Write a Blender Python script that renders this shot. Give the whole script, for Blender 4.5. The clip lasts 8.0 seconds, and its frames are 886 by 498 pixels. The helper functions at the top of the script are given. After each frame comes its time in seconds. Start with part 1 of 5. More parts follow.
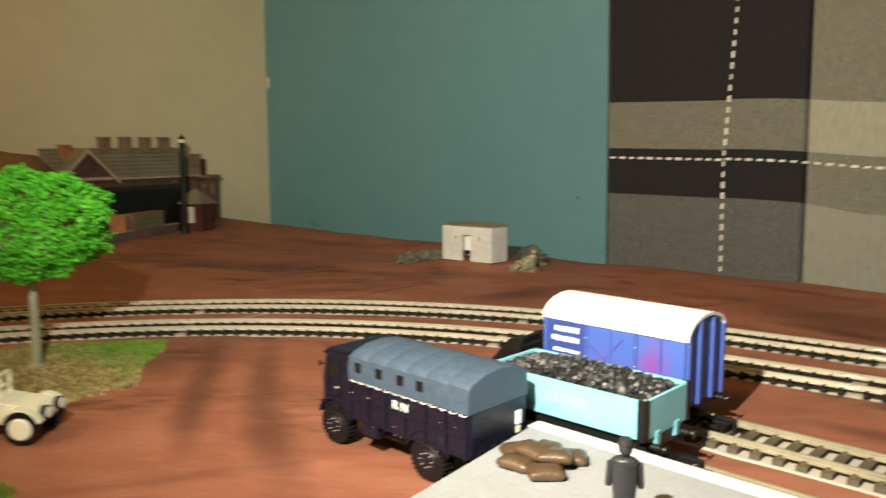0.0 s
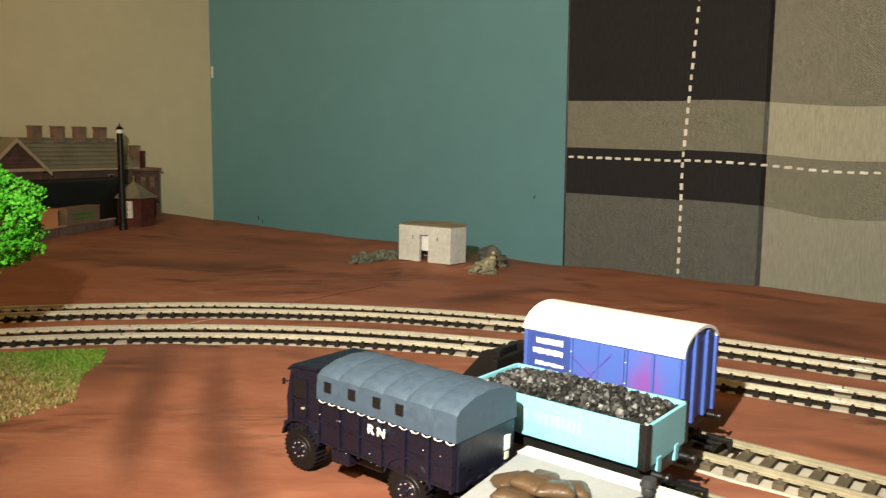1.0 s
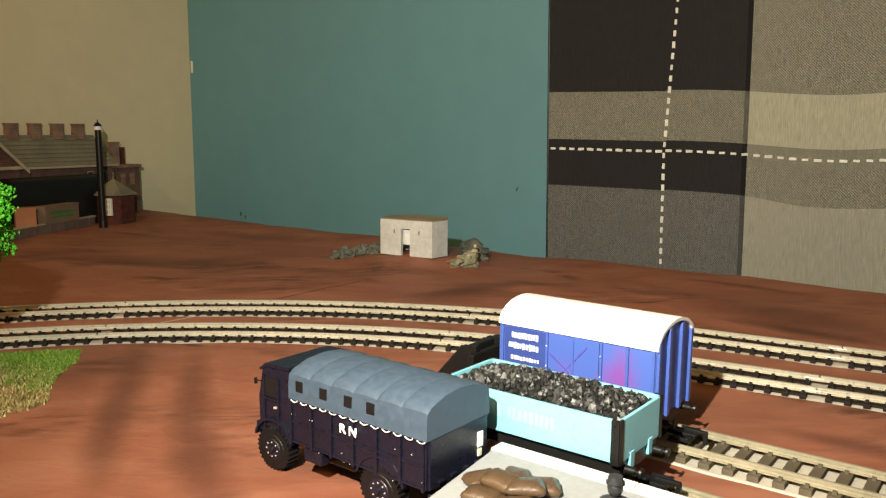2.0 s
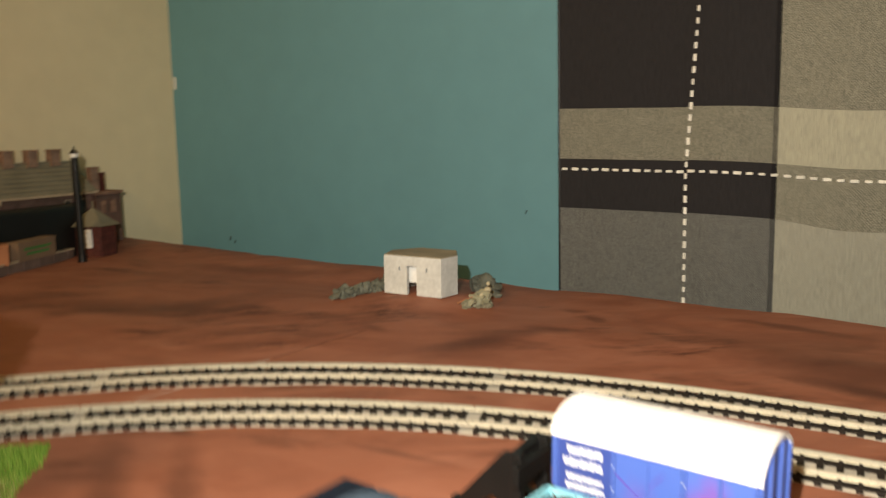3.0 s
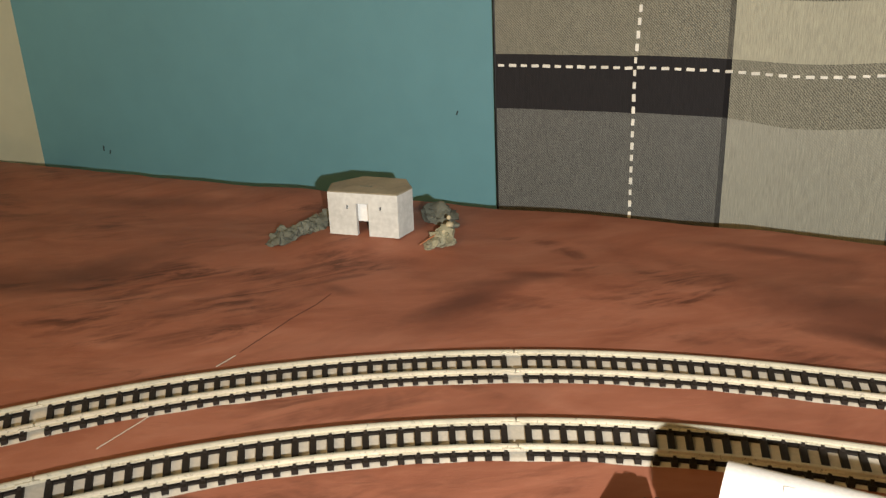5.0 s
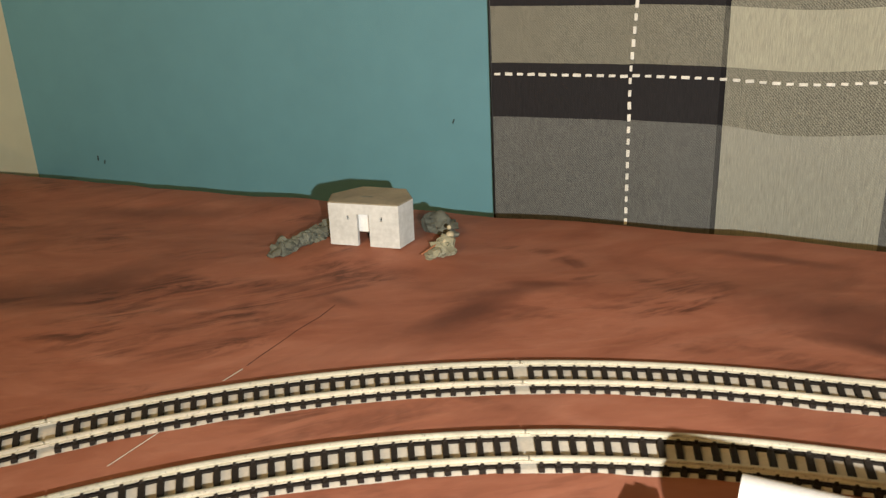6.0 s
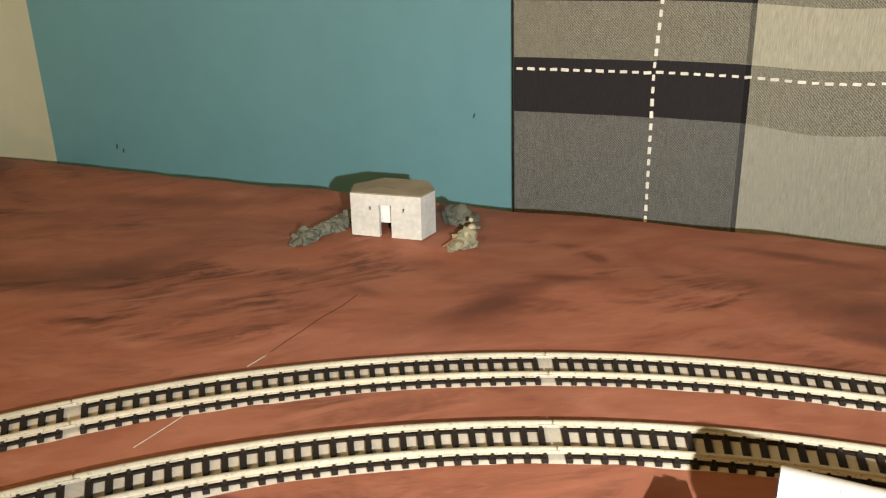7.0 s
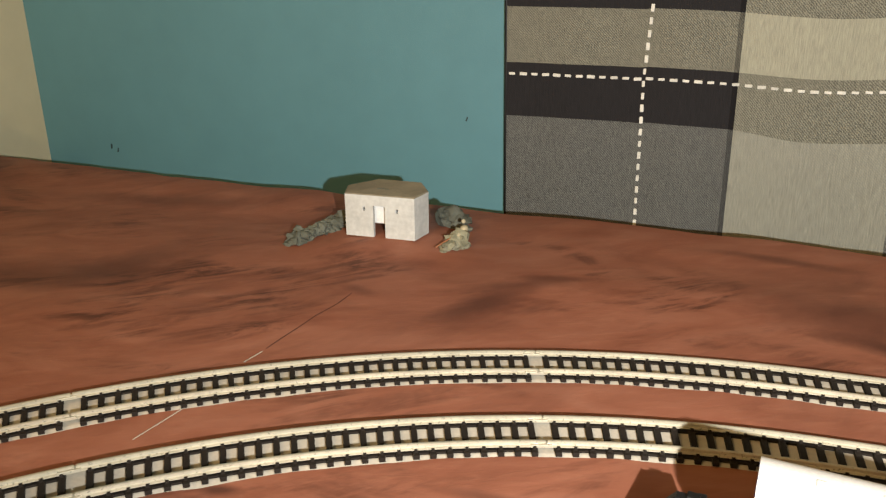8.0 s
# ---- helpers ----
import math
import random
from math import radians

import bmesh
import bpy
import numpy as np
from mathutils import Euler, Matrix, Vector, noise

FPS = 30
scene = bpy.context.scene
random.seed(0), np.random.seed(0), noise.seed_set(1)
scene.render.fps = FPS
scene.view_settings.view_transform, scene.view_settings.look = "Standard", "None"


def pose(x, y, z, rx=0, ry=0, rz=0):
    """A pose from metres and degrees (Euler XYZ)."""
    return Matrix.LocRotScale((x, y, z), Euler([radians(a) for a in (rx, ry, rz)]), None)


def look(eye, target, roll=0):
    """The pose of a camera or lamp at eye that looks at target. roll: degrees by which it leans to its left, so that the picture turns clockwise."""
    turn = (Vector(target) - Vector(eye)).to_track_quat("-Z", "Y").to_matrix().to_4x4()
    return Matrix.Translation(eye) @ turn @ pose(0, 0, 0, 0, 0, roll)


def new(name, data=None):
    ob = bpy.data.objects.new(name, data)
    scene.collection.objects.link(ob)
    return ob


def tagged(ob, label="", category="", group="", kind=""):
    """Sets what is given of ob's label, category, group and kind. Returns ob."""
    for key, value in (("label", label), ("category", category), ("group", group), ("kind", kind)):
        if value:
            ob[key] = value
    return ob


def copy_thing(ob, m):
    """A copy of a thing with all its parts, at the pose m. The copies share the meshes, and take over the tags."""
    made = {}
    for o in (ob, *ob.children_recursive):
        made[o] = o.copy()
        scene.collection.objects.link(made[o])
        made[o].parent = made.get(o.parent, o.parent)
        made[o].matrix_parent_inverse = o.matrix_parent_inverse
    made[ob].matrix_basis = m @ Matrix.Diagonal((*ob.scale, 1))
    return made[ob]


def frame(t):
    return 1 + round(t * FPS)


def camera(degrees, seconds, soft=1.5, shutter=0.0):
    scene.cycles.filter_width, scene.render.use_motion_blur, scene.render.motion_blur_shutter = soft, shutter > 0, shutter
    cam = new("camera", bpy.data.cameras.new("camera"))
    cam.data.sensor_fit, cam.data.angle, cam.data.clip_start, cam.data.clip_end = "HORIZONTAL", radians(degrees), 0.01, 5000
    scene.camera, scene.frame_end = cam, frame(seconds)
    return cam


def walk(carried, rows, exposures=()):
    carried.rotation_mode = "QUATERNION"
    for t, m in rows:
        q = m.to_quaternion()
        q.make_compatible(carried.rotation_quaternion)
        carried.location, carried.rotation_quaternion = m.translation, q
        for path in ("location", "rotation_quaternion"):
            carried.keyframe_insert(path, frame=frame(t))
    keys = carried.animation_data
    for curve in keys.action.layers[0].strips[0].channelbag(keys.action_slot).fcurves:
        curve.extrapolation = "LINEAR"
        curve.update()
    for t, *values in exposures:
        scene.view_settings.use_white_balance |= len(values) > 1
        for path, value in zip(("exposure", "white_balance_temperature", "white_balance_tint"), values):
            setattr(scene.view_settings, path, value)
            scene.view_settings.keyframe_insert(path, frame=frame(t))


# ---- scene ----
cam = camera(58.66, 8.0, soft=1.3, shutter=0.6)
PATH = [
    (0.0, 0.0498, -0.7282, 0.1031, 82.24, 0.00, 34.19),
    (0.2, 0.0420, -0.7224, 0.1009, 82.34, -1.12, 31.92),
    (0.5, 0.0232, -0.7177, 0.1027, 81.91, -1.26, 31.30),
    (1.0, 0.0267, -0.7147, 0.1032, 81.99, -1.07, 30.06),
    (1.5, 0.0299, -0.7096, 0.1005, 82.12, -0.76, 29.08),
    (1.7, 0.0303, -0.7105, 0.1015, 81.83, -0.63, 29.05),
    (2.8, 0.0212, -0.6967, 0.1095, 81.25, 0.30, 28.90),
    (2.9, 0.0024, -0.6771, 0.1120, 81.52, -0.01, 28.49),
    (3.0, -0.0084, -0.6694, 0.1261, 81.15, 0.64, 28.23),
    (3.1, -0.0217, -0.6767, 0.1402, 79.25, 1.07, 23.86),
    (3.2, -0.0314, -0.6685, 0.1569, 77.69, 1.22, 22.83),
    (3.3, -0.0396, -0.6560, 0.1600, 76.10, 0.50, 20.40),
    (3.4, -0.0460, -0.6492, 0.1665, 73.32, 0.75, 19.00),
    (3.5, -0.0588, -0.6470, 0.1690, 70.83, -0.33, 17.13),
    (3.5333, -0.0588, -0.6470, 0.1690, 70.83, -0.33, 17.13),
    (3.7, -0.0710, -0.6337, 0.1849, 67.66, -0.68, 14.99),
    (4.0, -0.0867, -0.6219, 0.1665, 68.50, 0.43, 14.78),
    (4.5, -0.0960, -0.6281, 0.1684, 69.03, 1.70, 16.86),
    (5.8, -0.1051, -0.6305, 0.1820, 69.52, 1.71, 16.19),
    (6.0, -0.1075, -0.6322, 0.1799, 69.40, 1.85, 15.83),
    (6.5, -0.1176, -0.6395, 0.1778, 69.26, 1.58, 16.18),
    (7.0, -0.1161, -0.6348, 0.1752, 69.40, 0.98, 16.73),
    (7.5, -0.1109, -0.6354, 0.1754, 69.23, 0.66, 16.39),
    (8.0, -0.1153, -0.6437, 0.1765, 69.66, 0.24, 16.22),
]
walk(cam, [(t, pose(x, y, z, a, b, c)) for t, x, y, z, a, b, c in PATH],
     exposures=[(0.0, -0.62, 7250, 3), (1.7, -0.62, 7250, 3), (2.9, -0.56, 7300, 7), (3.2, -0.45, 7000, 7), (3.5, -0.60, 6600, 7), (4.1, -0.44, 6500, 7), (5.0, -0.35, 6500, 7), (6.0, -0.24, 6500, 7), (6.7, -0.10, 6500, 7), (7.1, -0.08, 6500, 7), (7.6, -0.29, 6500, 7), (8.0, -0.26, 6500, 7)])

# ---- light: the torch beside the lens, and the dim warm lamp of the room ----
world = bpy.data.worlds.new("room_dark")
scene.world = world
world.use_nodes = True
world.node_tree.nodes["Background"].inputs["Color"].default_value = (1.0, 0.82, 0.6, 1)
world.node_tree.nodes["Background"].inputs["Strength"].default_value = 0.05


def lamp(name, kind, m, energy, colour, soft):
    data = bpy.data.lights.new(name, kind)
    data.energy, data.color = energy, colour
    data.shadow_soft_size = soft
    ob = new(name, data)
    ob.matrix_world = m
    return ob


torch = lamp("torch", "SPOT", look((-0.024, -0.722, 0.184), (-0.185, 0.0, 0.115)), 21.5, (1.0, 0.96, 0.90), 0.003)
torch.data.spot_size, torch.data.spot_blend = radians(126), 1.0
lamp("room_lamp", "POINT", pose(-0.43, -1.05, 0.64), 13.5, (1.0, 0.66, 0.30), 0.06)

# ---- building helpers: all shapes below are in millimetres ----
MM = 0.001
RND = random.Random(7)


def box(bm, x0, y0, z0, x1, y1, z1, bevel=0.0, m=None):
    r = bmesh.ops.create_cube(bm, size=1.0, matrix=Matrix.Translation(((x0 + x1) / 2, (y0 + y1) / 2, (z0 + z1) / 2)) @ Matrix.Diagonal((x1 - x0, y1 - y0, z1 - z0, 1)))
    vs = r["verts"]
    if bevel:
        es = list({e for v in vs for e in v.link_edges})
        out = bmesh.ops.bevel(bm, geom=vs + es, offset=bevel, segments=2, affect="EDGES", profile=0.6)
        vs = list({v for f in out["faces"] for v in f.verts} | {v for v in vs if v.is_valid})
    if m is not None:
        bmesh.ops.transform(bm, matrix=m, verts=vs)
    return vs


def tube(bm, p, q, r0, r1=None, n=12, caps=True):
    p, q = Vector(p), Vector(q)
    d = q - p
    m = Matrix.Translation((p + q) / 2) @ d.to_track_quat("Z", "Y").to_matrix().to_4x4()
    return bmesh.ops.create_cone(bm, cap_ends=caps, segments=n, radius1=r0, radius2=r0 if r1 is None else r1, depth=d.length, matrix=m)["verts"]


def ball(bm, c, rx, ry=None, rz=None, sub=2):
    ry, rz = ry or rx, rz or rx
    return bmesh.ops.create_icosphere(bm, subdivisions=sub, radius=1.0, matrix=Matrix.Translation(c) @ Matrix.Diagonal((rx, ry, rz, 1)))["verts"]


def prism(bm, outline, y0, y1):
    """A closed outline of (x, z) drawn out from y0 to y1."""
    a = [bm.verts.new((x, y0, z)) for x, z in outline]
    b = [bm.verts.new((x, y1, z)) for x, z in outline]
    n = len(a)
    bm.faces.new(a)
    bm.faces.new(b[::-1])
    for i in range(n):
        bm.faces.new((a[i], b[i], b[(i + 1) % n], a[(i + 1) % n]))
    return a + b


def turn_all(bm, m):
    bmesh.ops.transform(bm, matrix=m, verts=bm.verts)


def mesh_of(name, bm, material, smooth=False):
    bmesh.ops.scale(bm, vec=(MM, MM, MM), verts=bm.verts)
    bmesh.ops.recalc_face_normals(bm, faces=bm.faces)
    me = bpy.data.meshes.new(name)
    bm.to_mesh(me)
    bm.free()
    for mat in (material if isinstance(material, (list, tuple)) else [material]):
        me.materials.append(mat)
    if smooth:
        me.polygons.foreach_set("use_smooth", [True] * len(me.polygons))
        me.set_sharp_from_angle(angle=radians(38))
    return me


def part(name, bm, material, parent=None, label="", smooth=False):
    ob = new(name, mesh_of(name, bm, material, smooth))
    ob.parent = parent
    if label:
        tagged(ob, label)
    return ob


def piece(name, me, parent, m):
    ob = new(name, me)
    ob.parent = parent
    ob.matrix_local = m
    return ob


def thing(name, label, category, m=Matrix(), group="", kind=""):
    ob = new(name)
    ob.empty_display_size = 0.01
    ob.matrix_world = m
    return tagged(ob, label, category, group, kind)


def at(x, y, z, turn=0):
    return pose(x * MM, y * MM, z * MM, 0, 0, turn)


B = bmesh.new

# ---- materials ----


def nodes_of(name, rough=0.6, metal=0.0, spec=0.5):
    mat = bpy.data.materials.new(name)
    mat.use_nodes = True
    nt = mat.node_tree
    p = nt.nodes["Principled BSDF"]
    p.inputs["Roughness"].default_value, p.inputs["Metallic"].default_value = rough, metal
    p.inputs["Specular IOR Level"].default_value = spec
    return mat, nt, p


def node(nt, kind, operation="", **sets):
    n = nt.nodes.new(kind)
    if operation:
        n.operation = operation
    for k, v in sets.items():
        n.inputs[k].default_value = v
    return n


def noise_fac(nt, scale, detail=4, rough=0.55, stretch=(1, 1, 1), turn=0.0, swirl=0.0):
    co = nt.nodes.new("ShaderNodeTexCoord")
    mp = nt.nodes.new("ShaderNodeMapping")
    mp.inputs["Scale"].default_value = stretch
    rot = nt.nodes.new("ShaderNodeMapping")
    rot.inputs["Rotation"].default_value = (0, 0, radians(-turn))
    nt.links.new(co.outputs["Object"], rot.inputs["Vector"])
    nt.links.new(rot.outputs["Vector"], mp.inputs["Vector"])
    n = node(nt, "ShaderNodeTexNoise", Scale=scale, Detail=detail, Roughness=rough, Distortion=swirl)
    nt.links.new(mp.outputs["Vector"], n.inputs["Vector"])
    return n.outputs["Fac"]


def ramp(nt, fac, stops, mode="LINEAR"):
    r = nt.nodes.new("ShaderNodeValToRGB")
    r.color_ramp.interpolation = mode
    while len(r.color_ramp.elements) < len(stops):
        r.color_ramp.elements.new(0.5)
    for e, (pos, col) in zip(r.color_ramp.elements, stops):
        e.position, e.color = pos, (*col, 1) if len(col) == 3 else col
    nt.links.new(fac, r.inputs["Fac"])
    return r.outputs["Color"]


def mixed(nt, fac, a, b, how="MIX"):
    m = nt.nodes.new("ShaderNodeMix")
    m.data_type, m.blend_type = "RGBA", how
    for sock, v in ((m.inputs[0], fac), (m.inputs[6], a), (m.inputs[7], b)):
        if isinstance(v, bpy.types.NodeSocket):
            nt.links.new(v, sock)
        else:
            sock.default_value = v if isinstance(v, (int, float)) else (*v, 1)
    return m.outputs[2]


def bump(nt, p, fac, strength, dist):
    b = node(nt, "ShaderNodeBump", Strength=strength, Distance=dist)
    nt.links.new(fac, b.inputs["Height"])
    nt.links.new(b.outputs["Normal"], p.inputs["Normal"])


def plain(name, col, rough=0.5, metal=0.0, vary=0.25, scale=260.0, relief=0.25, spec=0.5, dist=0.0002):
    """A painted or moulded surface: its colour, with faint blotches, fine grain and relief."""
    mat, nt, p = nodes_of(name, rough, metal, spec)
    big, small = noise_fac(nt, scale * 0.25, 3), noise_fac(nt, scale * 4, 3)
    lo, hi = [c * (1 - vary) for c in col], [min(c * (1 + vary * 0.6), 1) for c in col]
    a = ramp(nt, big, [(0.3, lo), (0.7, hi)])
    c = mixed(nt, 0.25, a, ramp(nt, small, [(0.35, [c * 0.6 for c in col]), (0.65, hi)]))
    nt.links.new(c, p.inputs["Base Color"])
    nt.links.new(ramp(nt, small, [(0.3, [max(rough - 0.12, 0.05)] * 3), (0.7, [min(rough + 0.12, 1)] * 3)]), p.inputs["Roughness"])
    bump(nt, p, small, relief, dist)
    return mat


def earth_paint():
    """Red-brown paint brushed over the baseboard, with dark dragged strokes and paler worn places."""
    mat, nt, p = nodes_of("earth_paint", 0.62, 0, 0.35)
    a = noise_fac(nt, 7, 5, 0.58, (1.0, 2.1, 1), 16, 0.9)
    b = noise_fac(nt, 15, 5, 0.55, (0.9, 2.0, 1), 22, 1.2)
    c = noise_fac(nt, 130, 5, 0.65, (0.5, 1.9, 1), 24, 0.5)
    d = noise_fac(nt, 1300, 3, 0.6)
    e = noise_fac(nt, 45, 6, 0.7, (0.45, 2.3, 1), 38, 0.8)
    base = ramp(nt, b, [(0.25, (0.210, 0.070, 0.040)), (0.5, (0.272, 0.100, 0.060)), (0.75, (0.328, 0.136, 0.088))])
    dark = ramp(nt, a, [(0.53, (0, 0, 0)), (0.66, (1, 1, 1))])
    stroke = ramp(nt, e, [(0.42, (0.95, 0.95, 0.95)), (0.56, (0.05, 0.05, 0.05))])
    both = mixed(nt, 1.0, dark, stroke, "MULTIPLY")
    col = mixed(nt, both, base, (0.078, 0.025, 0.014))
    col = mixed(nt, ramp(nt, c, [(0.5, (0, 0, 0)), (0.8, (0.28, 0.28, 0.28))]), col, (0.40, 0.18, 0.115))
    col = mixed(nt, ramp(nt, d, [(0.66, (0, 0, 0)), (0.76, (0.25, 0.25, 0.25))]), col, (0.12, 0.045, 0.028))
    f = noise_fac(nt, 14, 8, 0.6, (0.5, 1.9, 1), 52, 0.7)
    g = noise_fac(nt, 5.5, 3, 0.5, (1, 1.3, 1), 40)
    drag = mixed(nt, 1.0, ramp(nt, f, [(0.47, (0, 0, 0)), (0.68, (0.6, 0.6, 0.6))]), ramp(nt, g, [(0.42, (0.10, 0.10, 0.10)), (0.60, (1, 1, 1))]), "MULTIPLY")
    col = mixed(nt, drag, col, (0.125, 0.043, 0.025))
    # the dark track of dragged paint in the yard, and darker soil by the windowless wall
    co = nt.nodes.new("ShaderNodeTexCoord")
    wob = noise_fac(nt, 55, 5, 0.65)
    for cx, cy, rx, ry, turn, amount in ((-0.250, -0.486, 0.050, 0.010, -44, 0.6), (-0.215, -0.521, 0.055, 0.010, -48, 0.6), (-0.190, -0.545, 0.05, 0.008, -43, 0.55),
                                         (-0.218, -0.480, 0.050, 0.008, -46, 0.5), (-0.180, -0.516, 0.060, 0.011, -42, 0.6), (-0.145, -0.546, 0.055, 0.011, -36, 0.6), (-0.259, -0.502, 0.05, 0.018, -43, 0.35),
                                         (-0.005, -0.238, 0.075, 0.030, -14, 0.78), (0.000, -0.262, 0.045, 0.010, -12, 0.9),
                                         (-0.203, -0.264, 0.040, 0.013, 50, 0.85), (-0.43, -0.27, 0.06, 0.022, 65, 0.55), (-0.190, -0.236, 0.045, 0.008, 25, 0.55), (0.027, -0.420, 0.028, 0.008, -8, 0.6), (-0.46, -0.29, 0.10, 0.03, 20, 0.55),
                                         (-0.172, -0.2215, 0.03, 0.006, 14, 0.6), (-0.257, -0.443, 0.010, 0.0035, 10, 0.9), (-0.044, -0.155, 0.05, 0.007, -10, 0.6),
                                         (-0.163, -0.421, 0.028, 0.0035, 0, 0.55), (-0.275, -0.266, 0.014, 0.006, -20, 0.5), (-0.47, -0.148, 0.09, 0.014, 8, 0.6)):
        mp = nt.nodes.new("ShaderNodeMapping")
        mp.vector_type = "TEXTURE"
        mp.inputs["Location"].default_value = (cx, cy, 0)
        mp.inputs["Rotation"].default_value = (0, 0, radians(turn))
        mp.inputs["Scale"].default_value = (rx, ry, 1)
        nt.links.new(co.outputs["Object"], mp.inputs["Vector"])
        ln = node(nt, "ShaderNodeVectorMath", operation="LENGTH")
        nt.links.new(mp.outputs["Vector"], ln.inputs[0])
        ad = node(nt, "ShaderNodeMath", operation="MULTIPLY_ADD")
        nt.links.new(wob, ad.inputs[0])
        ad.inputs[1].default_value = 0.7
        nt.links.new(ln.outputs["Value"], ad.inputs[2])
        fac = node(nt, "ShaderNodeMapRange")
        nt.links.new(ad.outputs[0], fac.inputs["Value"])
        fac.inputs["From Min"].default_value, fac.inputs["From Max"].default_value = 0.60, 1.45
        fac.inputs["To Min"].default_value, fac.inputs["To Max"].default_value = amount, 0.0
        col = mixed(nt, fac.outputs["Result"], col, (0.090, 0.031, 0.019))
    nt.links.new(col, p.inputs["Base Color"])
    bump(nt, p, mixed(nt, 0.5, b, c), 0.35, 0.0012)
    return mat


def plaid():
    """A woven check: the warp's stripes run up, the weft's across, and a twill lets both show."""
    mat, nt, p = nodes_of("plaid_cloth", 0.9, 0, 0.2)
    uv = nt.nodes.new("ShaderNodeUVMap")
    sx = nt.nodes.new("ShaderNodeSeparateXYZ")
    nt.links.new(uv.outputs["UV"], sx.inputs[0])
    D, L = (0.023, 0.022, 0.025), (0.375, 0.372, 0.303)

    def bands(sock, lo, hi, rows):
        mr = node(nt, "ShaderNodeMapRange")
        nt.links.new(sock, mr.inputs["Value"])
        mr.inputs["From Min"].default_value, mr.inputs["From Max"].default_value = lo, hi
        return ramp(nt, mr.outputs["Result"], [((v - lo) / (hi - lo), c) for v, c in rows], "CONSTANT")

    warp = bands(sx.outputs["X"], -300, 700, [(-300, D), (-70, L), (45, D), (86, L), (200, D), (380, L), (495, D)])
    weft = bands(sx.outputs["Y"], -200, 800, [(-200, (0.235, 0.243, 0.236)), (52, D), (96, L), (138, D), (330, (0.235, 0.243, 0.236)), (430, D), (474, L), (516, D)])
    dg = node(nt, "ShaderNodeMath", operation="ADD")
    nt.links.new(sx.outputs["X"], dg.inputs[0])
    nt.links.new(sx.outputs["Y"], dg.inputs[1])
    wob = noise_fac(nt, 900, 2)
    wd = node(nt, "ShaderNodeMath", operation="MULTIPLY_ADD")
    nt.links.new(wob, wd.inputs[0])
    wd.inputs[1].default_value = 3.4
    nt.links.new(dg.outputs[0], wd.inputs[2])
    sc = node(nt, "ShaderNodeMath", operation="MULTIPLY")
    nt.links.new(wd.outputs[0], sc.inputs[0])
    sc.inputs[1].default_value = 2 * math.pi / 2.1
    sn = node(nt, "ShaderNodeMath", operation="SINE")
    nt.links.new(sc.outputs[0], sn.inputs[0])
    mr = node(nt, "ShaderNodeMapRange")
    nt.links.new(sn.outputs[0], mr.inputs["Value"])
    mr.inputs["From Min"].default_value, mr.inputs["From Max"].default_value = -1, 1
    mr.inputs["To Min"].default_value, mr.inputs["To Max"].default_value = 0.21, 0.75
    col = mixed(nt, mr.outputs["Result"], warp, weft)
    slub = noise_fac(nt, 420, 3, 0.6, (5, 1, 0.25))
    col = mixed(nt, 1.0, col, ramp(nt, slub, [(0.3, (0.72, 0.72, 0.72)), (0.7, (1.15, 1.15, 1.12))]), "MULTIPLY")
    # dark strip of the fold beside the cream column, put into the colour
    G = (0.52, 0.52, 0.54)
    W = (1, 1, 1)
    col = mixed(nt, 1.0, col, bands(sx.outputs["X"], -300, 700, [(-300, W), (-75, G), (-70.5, W)]), "MULTIPLY")
    nt.links.new(col, p.inputs["Base Color"])
    bump(nt, p, mr.outputs["Result"], 0.35, 0.0004)
    return mat


def wall_paint(name, col):
    mat, nt, p = nodes_of(name, 0.62, 0, 0.35)
    big, mid, fine = noise_fac(nt, 4, 3), noise_fac(nt, 40, 4), noise_fac(nt, 900, 3)
    c = mixed(nt, 0.5, ramp(nt, big, [(0.3, [v * 0.90 for v in col]), (0.7, [v * 1.06 for v in col])]), ramp(nt, mid, [(0.3, [v * 0.93 for v in col]), (0.7, [v * 1.05 for v in col])]))
    nt.links.new(c, p.inputs["Base Color"])
    bump(nt, p, mixed(nt, 0.3, fine, mid), 0.18, 0.0008)
    return mat


def brickwork(name, col, mortar, w=3.0, h=1.0):
    mat, nt, p = nodes_of(name, 0.85, 0, 0.3)
    co = nt.nodes.new("ShaderNodeTexCoord")
    mp = nt.nodes.new("ShaderNodeMapping")
    mp.inputs["Rotation"].default_value = (radians(90), 0, 0)
    nt.links.new(co.outputs["Object"], mp.inputs["Vector"])
    br = node(nt, "ShaderNodeTexBrick", Scale=1000.0)
    br.inputs["Color1"].default_value, br.inputs["Color2"].default_value = (*col, 1), (*[c * 0.6 for c in col], 1)
    br.inputs["Mortar"].default_value = (*mortar, 1)
    br.inputs["Brick Width"].default_value, br.inputs["Row Height"].default_value, br.inputs["Mortar Size"].default_value = w, h, 0.1
    nt.links.new(mp.outputs["Vector"], br.inputs["Vector"])
    n = noise_fac(nt, 120, 4)
    nt.links.new(mixed(nt, 1.0, br.outputs["Color"], ramp(nt, n, [(0.3, (0.6, 0.6, 0.6)), (0.7, (1.1, 1.1, 1.1))]), "MULTIPLY"), p.inputs["Base Color"])
    return mat


def leafy(name, a, b, c):
    mat, nt, p = nodes_of(name, 0.7, 0, 0.3)
    g = nt.nodes.new("ShaderNodeNewGeometry")
    col = ramp(nt, g.outputs["Random Per Island"], [(0.0, a), (0.5, b), (1.0, c)])
    nt.links.new(col, p.inputs["Base Color"])
    return mat


